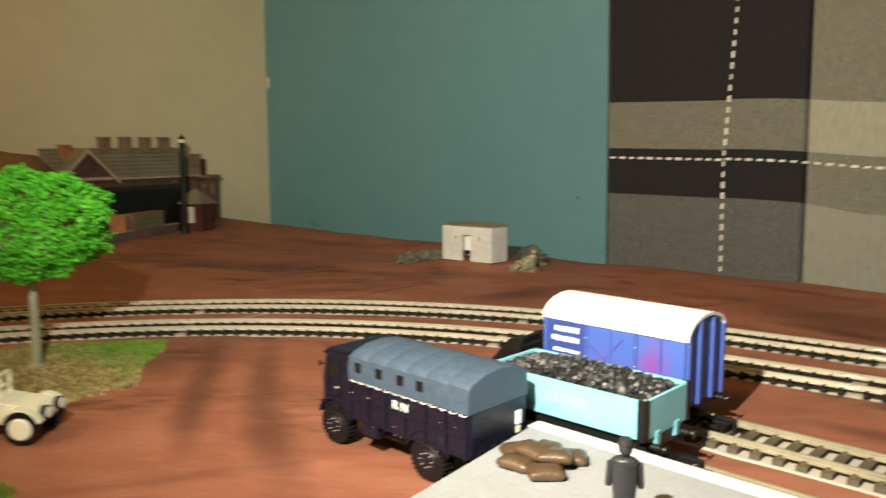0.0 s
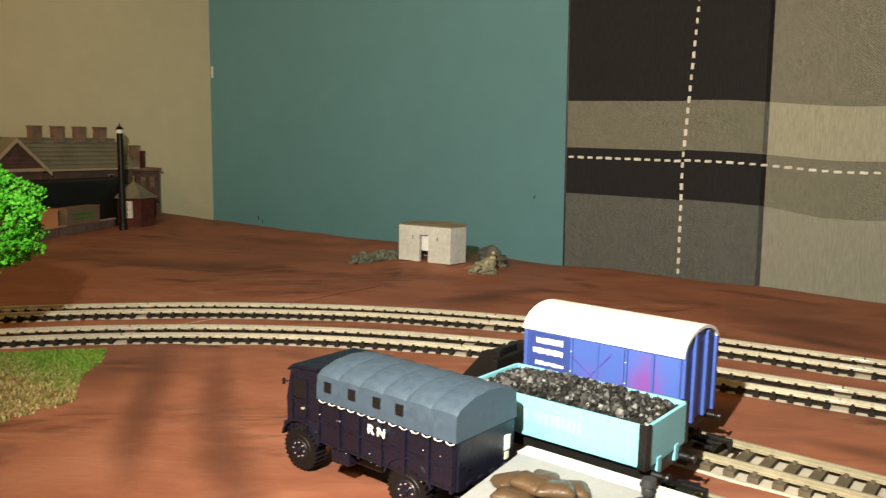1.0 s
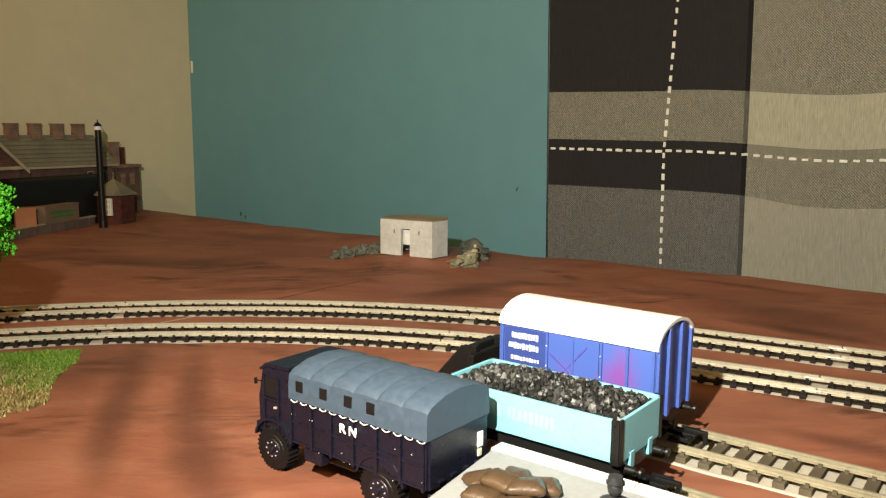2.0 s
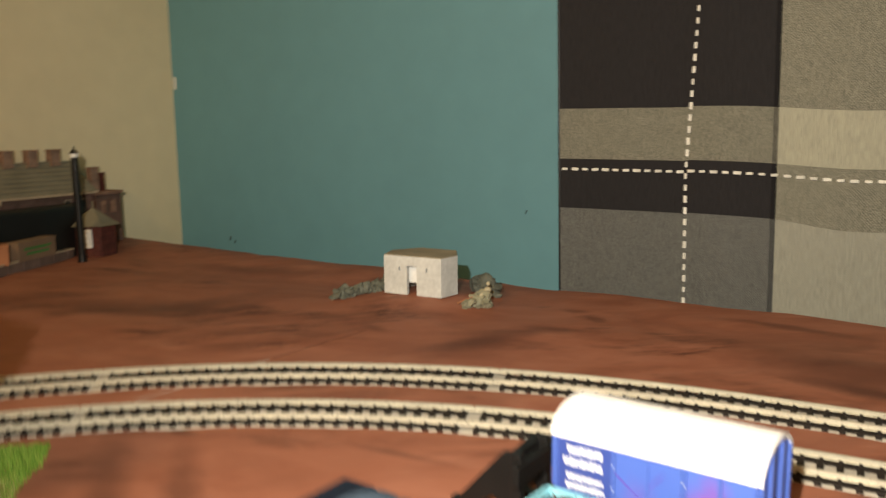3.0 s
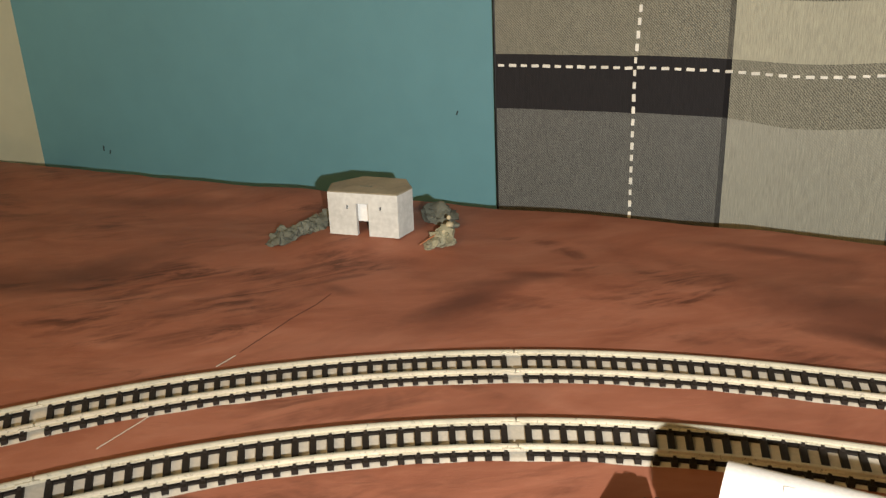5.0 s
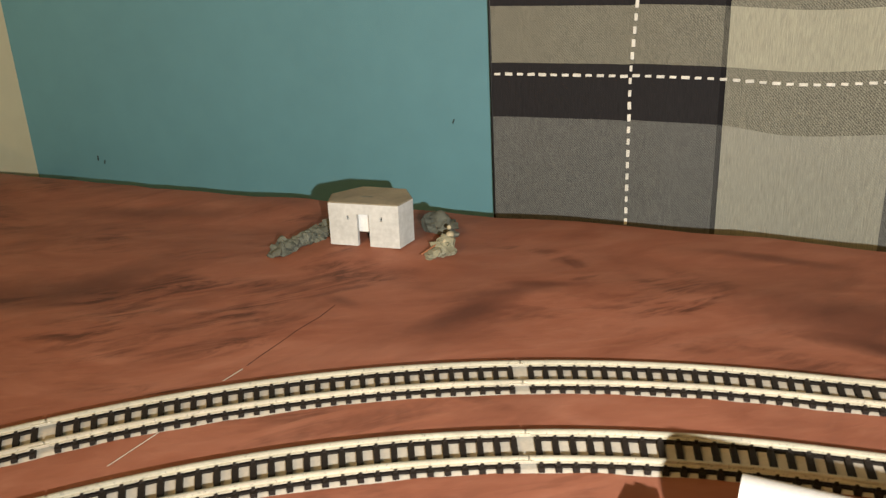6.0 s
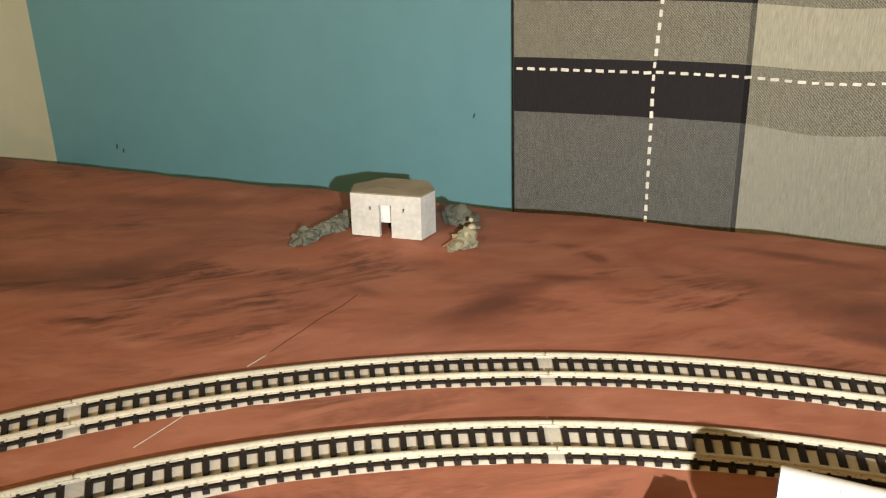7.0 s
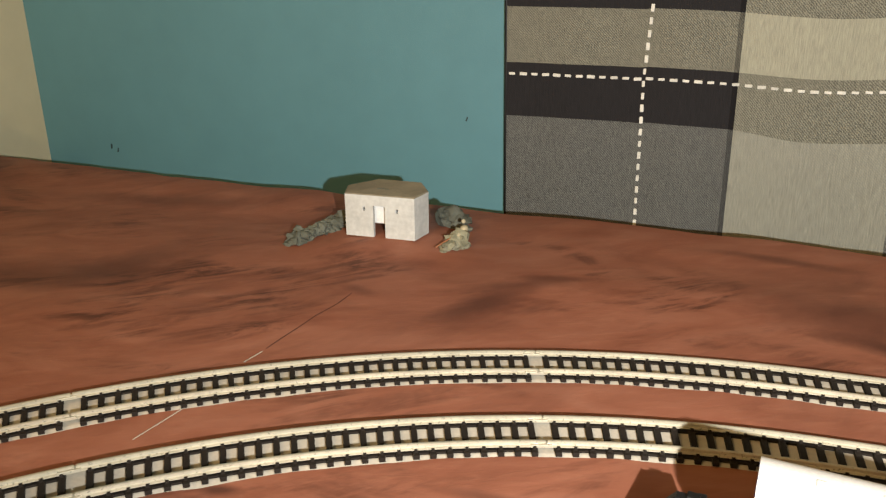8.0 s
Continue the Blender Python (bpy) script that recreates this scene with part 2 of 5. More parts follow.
EARTH = earth_paint()
CLOTH = plaid()
THREAD = plain("white_thread", (0.78, 0.77, 0.72), 0.8)
TEAL = wall_paint("teal_wall_paint", (0.114, 0.268, 0.322))
CREAM = wall_paint("cream_wall_paint", (0.69, 0.61, 0.42))
WHITEWASH = wall_paint("ceiling_white", (0.75, 0.73, 0.68))
FLOORING = plain("brown_carpet", (0.16, 0.12, 0.09), 0.95, scale=60)
BARE = plain("bare_white_board", (0.50, 0.455, 0.385), 0.75, vary=0.2, scale=160)
NICKEL = plain("nickel_silver_rail", (0.56, 0.52, 0.42), 0.36, 0.4, vary=0.16, scale=200, relief=0.05)
BLACK = plain("black_plastic", (0.008, 0.0075, 0.0075), 0.42, vary=0.2, scale=300, spec=0.3)
SLEEPER = plain("dark_sleeper_plastic", (0.015, 0.011, 0.0085), 0.75, vary=0.4, scale=300, spec=0.2)
OLD_RAIL = plain("tarnished_rail", (0.40, 0.36, 0.26), 0.42, 0.35, vary=0.25, scale=260, relief=0.08)
OLD_SLEEPER = plain("dusty_brown_sleeper_plastic", (0.105, 0.085, 0.058), 0.85, vary=0.4, scale=300, spec=0.2)
NAVY = plain("navy_blue_paint", (0.0055, 0.0062, 0.0155), 0.36, vary=0.3, scale=200)
TILT = plain("slate_blue_canvas", (0.046, 0.073, 0.110), 0.6, vary=0.05, scale=120)
WHITE = plain("white_paint", (0.80, 0.80, 0.78), 0.5, vary=0.05)
VANROOF = plain("white_roof_paint", (0.82, 0.80, 0.79), 0.5, vary=0.05)
BLUE = plain("royal_blue_paint", (0.052, 0.100, 0.365), 0.42, vary=0.08)
BLUE_DARK = plain("deep_blue_panel", (0.031, 0.056, 0.235), 0.42, vary=0.08)


def burst_blue():
    """Royal blue with a soft magenta firework burst sprayed over it."""
    mat, nt, p = nodes_of("sprayed_blue_paint", 0.42)
    co = nt.nodes.new("ShaderNodeTexCoord")
    wob = noise_fac(nt, 160, 4)
    col = (0.052, 0.100, 0.365)
    for x, z, rx, rz, amount in ((0.0165, 0.0195, 0.0085, 0.013, 0.95), (0.0125, 0.0165, 0.004, 0.004, 0.9), (-0.0025, 0.019, 0.006, 0.009, 0.25)):
        mp = nt.nodes.new("ShaderNodeMapping")
        mp.vector_type = "TEXTURE"
        mp.inputs["Location"].default_value = (x, -0.0145, z)
        mp.inputs["Scale"].default_value = (rx, 0.004, rz)
        nt.links.new(co.outputs["Object"], mp.inputs["Vector"])
        ln = node(nt, "ShaderNodeVectorMath", "LENGTH")
        nt.links.new(mp.outputs["Vector"], ln.inputs[0])
        ad = node(nt, "ShaderNodeMath", "MULTIPLY_ADD")
        nt.links.new(wob, ad.inputs[0])
        ad.inputs[1].default_value = 0.9
        nt.links.new(ln.outputs["Value"], ad.inputs[2])
        mr = node(nt, "ShaderNodeMapRange")
        nt.links.new(ad.outputs[0], mr.inputs["Value"])
        mr.inputs["From Min"].default_value, mr.inputs["From Max"].default_value = 0.65, 1.5
        mr.inputs["To Min"].default_value, mr.inputs["To Max"].default_value = amount, 0.0
        col = mixed(nt, mr.outputs["Result"], col, (0.155, 0.050, 0.26))
    nt.links.new(col, p.inputs["Base Color"])
    bump(nt, p, noise_fac(nt, 1000, 3), 0.2, 0.0002)
    return mat


BLUE_BURST = burst_blue()
PURPLE = plain("magenta_ray", (0.092, 0.062, 0.35), 0.45, vary=0.3, scale=140)
AQUA = plain("pale_aqua_paint", (0.21, 0.53, 0.64), 0.45, vary=0.05)
AQUA_PALE = plain("worn_pale_lettering", (0.27, 0.58, 0.68), 0.5, vary=0.05)
CRACK = plain("dark_cracked_paint", (0.07, 0.028, 0.018), 0.8, vary=0.4)
SCUFF = plain("dark_teal_scuff", (0.032, 0.062, 0.068), 0.8)
STONE = plain("grey_platform_paint", (0.30, 0.31, 0.32), 0.75, vary=0.14, scale=140)
COPING = plain("white_platform_edge", (0.68, 0.67, 0.66), 0.65, vary=0.1)
SACK = plain("brown_resin_sack", (0.090, 0.054, 0.030), 0.38, vary=0.35, scale=220, relief=0.5)
PILLBOX = plain("weathered_pale_concrete", (0.56, 0.57, 0.55), 0.85, vary=0.34, scale=75, relief=0.5)
PILLROOF = plain("dusty_concrete_roof", (0.27, 0.235, 0.17), 0.9, vary=0.5, scale=90, relief=0.5)
ROCK = plain("grey_green_rock", (0.115, 0.122, 0.098), 0.85, vary=0.55, scale=300, relief=0.8, dist=0.0006)
SAND = plain("pale_sandbag", (0.46, 0.40, 0.27), 0.9, vary=0.35)
TRUNK = plain("grey_green_bark", (0.26, 0.26, 0.17), 0.85, vary=0.35)
IVORY = plain("ivory_vehicle_paint", (0.74, 0.72, 0.56), 0.5, vary=0.08)
RUBBER = plain("black_rubber", (0.006, 0.006, 0.007), 0.45, vary=0.3, scale=400, relief=0.4, spec=0.3)
SLATE = plain("grey_brown_slates", (0.200, 0.180, 0.128), 0.85, vary=0.25, scale=200, relief=0.6)
BRICK = brickwork("brown_brick", (0.155, 0.072, 0.058), (0.12, 0.085, 0.07))
BRICKRED = brickwork("dark_red_brick", (0.120, 0.028, 0.020), (0.09, 0.04, 0.03))
BRICKPALE = brickwork("pinkish_brick", (0.30, 0.165, 0.115), (0.25, 0.18, 0.14))
TIMBER = plain("cream_barge_board", (0.42, 0.33, 0.23), 0.7)
CRATE = plain("orange_brown_card", (0.36, 0.150, 0.072), 0.8, vary=0.15)
CRATE_DULL = plain("faded_brown_card", (0.21, 0.135, 0.085), 0.8, vary=0.15)
GREENINK = plain("green_ink", (0.05, 0.20, 0.045), 0.7)
WALLSTONE = plain("platform_wall_stone", (0.145, 0.095, 0.078), 0.85, vary=0.4, scale=260)
SUIT = plain("charcoal_figure_paint", (0.035, 0.036, 0.040), 0.42, vary=0.5, scale=300)
LEAF = leafy("bright_green_foliage", (0.022, 0.20, 0.008), (0.050, 0.36, 0.014), (0.13, 0.50, 0.05))
GRASS = leafy("green_scatter", (0.05, 0.13, 0.012), (0.11, 0.21, 0.02), (0.20, 0.27, 0.05))
STRAW = leafy("straw_scatter", (0.08, 0.065, 0.015), (0.22, 0.18, 0.06), (0.44, 0.37, 0.17))


def coal_black():
    mat, nt, p = nodes_of("coal_lumps", 0.5, 0, 0.45)
    g = nt.nodes.new("ShaderNodeNewGeometry")
    nt.links.new(ramp(nt, g.outputs["Random Per Island"], [(0.0, (0.008, 0.008, 0.008)), (0.62, (0.016, 0.016, 0.016)), (0.86, (0.052, 0.051, 0.051)), (1.0, (0.20, 0.197, 0.195))]), p.inputs["Base Color"])
    return mat


COAL = coal_black()

# ---- the room: walls, ceiling, floor ----


def slab(name, x0, y0, z0, x1, y1, z1, mat, label, category):
    bm = B()
    box(bm, x0, y0, z0, x1, y1, z1)
    return tagged(part(name, bm, mat), label, category, "", "structure")


slab("wall_north", -720, 0, -800, 1500, 80, 1500, TEAL, "smooth teal painted wall behind the layout", "wall")
slab("wall_west", -800, -2200, -800, -720, 80, 1500, CREAM, "cream painted side wall in warm lamplight", "wall")
slab("wall_east", 1500, -2200, -800, 1580, 80, 1500, CREAM, "plain cream wall closing the room", "wall")
slab("wall_south", -800, -2280, -800, 1580, -2200, 1500, CREAM, "plain cream wall closing the room", "wall")
slab("ceiling", -800, -2280, 1500, 1580, 80, 1560, WHITEWASH, "plain white ceiling", "ceiling")
slab("floor", -800, -2280, -860, 1580, 80, -800, FLOORING, "brown carpeted floor", "floor")

# small scuffs on the teal wall
for x, z, w, h, a in ((-282, 47.5, 1.2, 4.0, 20), (-644, 2.5, 1.4, 5.0, 5), (-637, -1.0, 1.2, 4.0, 15)):
    bm = B()
    box(bm, -w / 2, -0.5, -h / 2, w / 2, 0.2, h / 2, 0.2, Matrix.Translation((x, -0.2, z)) @ Matrix.Rotation(radians(a), 4, "Y"))
    tagged(part("wall_scuff", bm, SCUFF), "small dark scuff on the teal wall", "mark", "wall scuffs", "structure")
bm = B()
box(bm, -1.5, -1.2, -7, 1.5, 0, 7, 0.5, Matrix.Translation((-716, 0, 178)))
tagged(part("wall_chip", bm, WHITEWASH), "pale filler chip in the corner of the walls", "mark", "", "structure")

# ---- the painted baseboard ----
CX, CY, R_OUT, R_IN = -46.2, -783.3, 472.2, 416.7
EDGE = ((-719, -92), (-420, -105), (-300, -101), (-215, -104), (-130, -110), (-65, -117), (80, -140), (650, -205))


def smooth(a, b, v):
    v = min(max((v - a) / (b - a), 0), 1)
    return v * v * (3 - 2 * v)


def edge_y(x):
    for (x0, y0), (x1, y1) in zip(EDGE, EDGE[1:]):
        if x <= x1:
            return y0 + (y1 - y0) * (x - x0) / (x1 - x0)
    return EDGE[-1][1]


def height(x, y):
    r = math.hypot(x - CX, y - CY) if x < CX else y - CY
    back = smooth(500, 570, r)
    h = back * (2.2 * (1 - smooth(-270, -215, x)) + 5.3 * (1 - smooth(-700, -420, x)))
    h += 7.0 * math.exp(-((x + 288) ** 2 + (y + 184) ** 2) / 46 ** 2)
    h += back * (1.6 * noise.noise((x * 0.012, y * 0.02, 0)) - 0.5) + back * 0.5 * noise.noise((x * 0.05, y * 0.06, 3))
    h += 2.2 * back * smooth(-250, -180, x)
    h += 5.0 * smooth(-165, -112, y) * (1 - smooth(-390, -310, x))
    return h + 0.25 * noise.noise((x * 0.04, y * 0.04, 9)) - 0.3


def ground():
    bm = B()
    nx, ny = 220, 150
    rows = []
    for i in range(nx + 1):
        x = -719 + 1369 * i / nx
        top = edge_y(x) + 1.2 * noise.noise((x * 0.02, 0, 5))
        col = []
        for j in range(ny + 1):
            y = top + (-1000 - top) * (j / ny)
            col.append(bm.verts.new((x, y, height(x, y))))
        rows.append(col)
    for a, b in zip(rows, rows[1:]):
        for j in range(ny):
            bm.faces.new((a[j], b[j], b[j + 1], a[j + 1]))
    rim = [c[0] for c in rows] + rows[-1][1:] + [c[-1] for c in rows[-2::-1]] + rows[0][-2:0:-1]
    low = [bm.verts.new((v.co.x, v.co.y, -18)) for v in rim]
    n = len(rim)
    for k in range(n):
        bm.faces.new((rim[k], rim[(k + 1) % n], low[(k + 1) % n], low[k]))
    bm.faces.new(low)
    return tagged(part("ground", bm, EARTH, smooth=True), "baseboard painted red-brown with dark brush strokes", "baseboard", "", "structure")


ground()
bm = B()
for x, y in ((-690, -40), (-690, -960), (600, -220), (600, -960)):
    box(bm, x - 22, y - 22, -800, x + 22, y + 22, -18, 1)
tagged(part("trestle", bm, TIMBER), "plain wooden legs under the baseboard", "support", "", "structure")

# ---- the check curtain ----


def curtain():
    cloth = thing("curtain", "grey, black and cream check curtain with white stitching", "curtain", at(0, 0, 0))

    def place(u, v):
        x = u - 0.017 * (v - 50) + 4.2 * min(max((-70 - u) / 180, 0), 1)
        y = -9 + 3.0 * math.sin(u * 0.030 + 1.2) + 1.2 * math.sin(u * 0.071) + 0.8 * noise.noise((u * 0.02, v * 0.01, 2))
        dip = 4.2 * smooth(-76, -20, u) * (1 - smooth(48, 86, v))
        return Vector((x, y, v - dip - 6 * math.exp(-((u + 5) / 65) ** 2) - 0.008 * (u + 250) * (u < -140)))

    bm = B()
    uv = bm.loops.layers.uv.new("UVMap")
    nu, nv = 190, 60
    grid = [[(u, v) for v in [-190 + 900 * j / nv for j in range(nv + 1)]] for u in [-251.5 + 870 * i / nu for i in range(nu + 1)]]
    front = [[bm.verts.new(place(*q)) for q in col] for col in grid]
    back = [[bm.verts.new(place(*q) + Vector((0, 1.2, 0))) for q in col] for col in grid]

    def face(vs, qs):
        f = bm.faces.new(vs)
        for loop, q in zip(f.loops, qs):
            loop[uv].uv = q

    for i in range(nu):
        for j in range(nv):
            ij = ((i, j), (i + 1, j), (i + 1, j + 1), (i, j + 1))
            face([front[a][b] for a, b in ij], [grid[a][b] for a, b in ij])
            face([back[a][b] for a, b in ij[::-1]], [grid[a][b] for a, b in ij[::-1]])
    for i in (0, nu):
        for j in range(nv):
            face((front[i][j], front[i][j + 1], back[i][j + 1], back[i][j]), (grid[i][j], grid[i][j + 1], grid[i][j + 1], grid[i][j]))
    part("cloth", bm, CLOTH, cloth, smooth=True)
    # hem along the free edge
    bm = B()
    rings = []
    for j in range(60):
        c = place(-251.3, -190 + 15 * j)
        rings.append([bm.verts.new(c + Vector((1.1 * math.cos(q), 0.6 + 1.1 * math.sin(q), 0))) for q in [math.pi * k / 4 for k in range(8)]])
    for a, b in zip(rings, rings[1:]):
        for k in range(8):
            bm.faces.new((a[k], a[(k + 1) % 8], b[(k + 1) % 8], b[k]))
    part("hem", bm, BLACK, cloth, "black rolled hem")

    def dash(bm, u, v, du, dv):
        r = RND.random
        L = 0.86 + 0.28 * r()
        c = place(u, v) + Vector((0, -0.5, 0))
        box(bm, -du / 2 * L, -0.7, -dv / 2 * L, du / 2 * L, 0.7, dv / 2 * L, 0.55, Matrix.Translation(c) @ Matrix.Rotation(0.12 * (r() - 0.5), 4, "Y"))

    for u in (-140, 77):
        bm = B()
        for k in range(74):
            v = -170 + 9.4 * k
            dash(bm, u + 0.065 * max(v - 88, 0), v, 2.5, 5.2)
        part("stitching", bm, THREAD, cloth, "upright row of white running stitches")
    bm = B()
    for k in range(92):
        dash(bm, -246 + 9.2 * k, 88, 5.6, 2.3)
    part("stitching", bm, THREAD, cloth, "level row of white running stitches")


curtain()

# ---- the railway track ----


def rail_profile():
    return [(-1.3, 0), (1.3, 0), (1.3, 0.35), (0.35, 0.65), (0.35, 1.3), (0.72, 1.55), (0.72, 2.15), (0.52, 2.3), (-0.52, 2.3), (-0.72, 2.15), (-0.72, 1.55), (-0.35, 1.3), (-0.35, 0.65), (-1.3, 0.35)]


def sleeper_mesh(half, mat):
    bm = B()
    box(bm, -half, -12.6, 0, half, 12.6, 1.9, 0.15)
    for s in (-1, 1):
        for o in (-1, 1):
            y = s * 8.6 + o * 1.75
            box(bm, -0.62, y - 0.55, 1.8, 0.62, y + 0.55, 2.95)
    return mesh_of("sleeper", bm, mat)


SLEEPER_MESH = sleeper_mesh(1.22, SLEEPER)
OLD_SLEEPER_MESH = sleeper_mesh(1.75, OLD_SLEEPER)


def track_piece(label, line, s0, s1, webbed=True, pitch=6.5, tie=None):
    """One length of track; line(s) gives the centre's x, y and heading at s millimetres along."""
    x, y, a = line((s0 + s1) / 2)
    base = at(x, y, 0, 0)
    track = thing("track_section", label, "track", base, "model railway track")
    inv = Vector((x, y, 0))

    def sweep(off, outline, z, e0=0.35, e1=0.35):
        bm = B()
        e0, e1 = math.copysign(e0, s1 - s0), math.copysign(e1, s1 - s0)
        n = max(int(abs(s1 - s0) / 8), 1)
        rings = []
        for k in range(n + 1):
            px, py, h = line(s0 + e0 + (s1 - s0 - e0 - e1) * k / n)
            side = Vector((-math.sin(h), math.cos(h), 0))
            c = Vector((px, py, 0)) - inv
            rings.append([bm.verts.new(c + side * (off + o) + Vector((0, 0, z + q))) for o, q in outline])
        m = len(outline)
        for r0, r1 in zip(rings, rings[1:]):
            for i in range(m):
                bm.faces.new((r0[i], r0[(i + 1) % m], r1[(i + 1) % m], r1[i]))
        bm.faces.new(rings[0])
        bm.faces.new(rings[-1][::-1])
        return bm

    for off in (-8.6, 8.6):
        part("rail", sweep(off, rail_profile(), 2.4), OLD_RAIL if tie else NICKEL, track, "tarnished rail" if tie else "worn nickel-silver rail", smooth=True)
    n = max(int(round((abs(s1 - s0) - 11) / pitch)), 1)
    for k in range(n + 1):
        s = s0 + (s1 - s0) * (4.6 / abs(s1 - s0)) + ((s1 - s0) * (1 - 9.2 / abs(s1 - s0))) * k / n
        px, py, h = line(s)
        piece("sleeper", tie or SLEEPER_MESH, track, Matrix.Translation(((px - x) * MM, (py - y) * MM, 0.12 * MM)) @ Matrix.Rotation(h, 4, "Z"))
    # joiners and the ties between the two last sleepers at each end
    for s, sg in ((s0, 1), (s1, -1)):
        d = math.copysign(1, s1 - s0) * sg
        bm = B()
        for off in (-8.6, 8.6):
            px, py, h = line(s + d * 2.0)
            box(bm, -4.0, -1.4, 2.3, 4.0, 1.4, 3.6, 0.2, Matrix.Translation((px - x, py - y, 0)) @ Matrix.Rotation(h, 4, "Z") @ Matrix.Translation((0, off, 0)))
        if sg > 0:
            part("joiner", bm, NICKEL, track, "bright metal rail joiner")
        else:
            bm.free()
    # the plastic strip that joins the sleepers under each rail
    web = [(-1.1, 0), (1.1, 0), (1.1, 1.0), (-1.1, 1.0)]
    for off in (-8.6, 8.6) if webbed else ():
        part("rail_web", sweep(off, web, 0.14, 4.2, 4.2), SLEEPER, track)
    return track


def loop_line(R):
    def line(s):
        if s <= 0:
            return CX - s, CY + R, math.pi
        q = s / R
        return CX - R * math.sin(q), CY + R * math.cos(q), math.pi + q
    return line


def straight_line(x, y, deg):
    a = radians(deg)
    return lambda s: (x + s * math.cos(a), y + s * math.sin(a), a)


def bed_strip(line, s0, s1, half, name="trackbed"):
    bm = B()
    n = int(abs(s1 - s0) / 5)
    rows = []
    for k in range(n + 1):
        px, py, h = line(s0 + (s1 - s0) * k / n)
        side = Vector((-math.sin(h), math.cos(h), 0))
        c = Vector((px, py, 0))
        w = [half + 0.6 * noise.noise((k * 0.35, q, half)) for q in (0, 7)]
        rows.append([bm.verts.new(c + side * o + Vector((0, 0, z))) for o, z in ((-w[0] - 2.4, -0.6), (-w[0] - 0.8, 0.1), (w[1] - 2.2, 0.1), (w[1] + 0.8, -0.55))])
    for a, b in zip(rows, rows[1:]):
        for i in range(3):
            bm.faces.new((a[i], a[i + 1], b[i + 1], b[i]))
    return tagged(part(name, bm, BARE), "unpainted pale strip of board under the track", "trackbed", "", "structure")


outer, inner = loop_line(R_OUT), loop_line(R_IN)
bed_strip(outer, -560, 760, 12.6)
bed_strip(inner, -560, 700, 12.6)
for line, joints in ((outer, (-570, -402, -234, -66, 119, 320, 521, 722)), (inner, (-564, -396, -228, -60, 106.6, 280, 457, 634))):
    for a, b in zip(joints, joints[1:]):
        track_piece("curved length of nickel-silver track on black sleepers" if a > 0 else "length of nickel-silver track on black sleepers", line, a, b)
siding = straight_line(-24, -452.5, -7.9)
dock = straight_line(-25.5, -499, -9)
bed_strip(siding, -74, 420, 12.6)
bed_strip(dock, -74, 420, 12.6)
for line, joints in ((siding, (-72, 78, 246, 414)), (dock, (-72, 90, 258, 426))):
    for a, b in zip(joints, joints[1:]):
        track_piece("straight siding of nickel-silver track on black sleepers", line, a, b, False, 7.4, OLD_SLEEPER_MESH)

# a crease in the painted board, pale where the paint has cracked and dark beyond the track
for name, pts, mat, w in (("board_crease", ((-306, -425), (-302, -408), (-299.5, -397)), BARE, 0.22), ("board_crease", ((-296, -357), (-293, -345)), BARE, 0.28), ("board_crease", ((-292.5, -342), (-290.5, -331), (-287, -316), (-284.5, -304), (-279, -287), (-277, -272)), CRACK, 0.15)):
    bm = B()
    for (xa, ya), (xb, yb) in zip(pts, pts[1:]):
        d = Vector((yb - ya, xa - xb, 0)).normalized() * w
        q = [Vector((xa, ya, height(xa, ya) + 0.25)), Vector((xb, yb, height(xb, yb) + 0.25))]
        lo = [bm.verts.new(v) for v in (q[0] - d, q[0] + d, q[1] + d, q[1] - d)]
        hi = [bm.verts.new(v + Vector((0, 0, 0.15))) for v in (q[0] - d, q[0] + d, q[1] + d, q[1] - d)]
        bm.faces.new(hi)
        for k in range(4):
            bm.faces.new((lo[k], lo[(k + 1) % 4], hi[(k + 1) % 4], hi[k]))
    tagged(part(name, bm, mat), "thin crease in the painted board", "mark", "", "structure")

# ---- goods stock ----


def wheelset(parent, x, r, gauge, name="wheel"):
    for s in (-1, 1):
        bm = B()
        y = s * gauge
        tube(bm, (x, y - 1.0, r), (x, y + 1.0, r), r - 0.4, n=20)
        tube(bm, (x, y - s * 1.0, r), (x, y - s * 0.3, r), r + 0.4, n=20)
        w = part(name, bm, BLACK, parent, smooth=True)
        bm = B()
        tube(bm, (x, y + s * 0.9, r), (x, y + s * 1.15, r), r - 0.3, n=20)
        tube(bm, (x, y + s * 1.0, r), (x, y + s * 1.6, r), 1.0, n=10)
        part("tyre", bm, NICKEL, w, "metal wheel face")
    bm = B()
    tube(bm, (x, -gauge, r), (x, gauge, r), 0.7, n=8)
    part("axle", bm, NICKEL, parent)


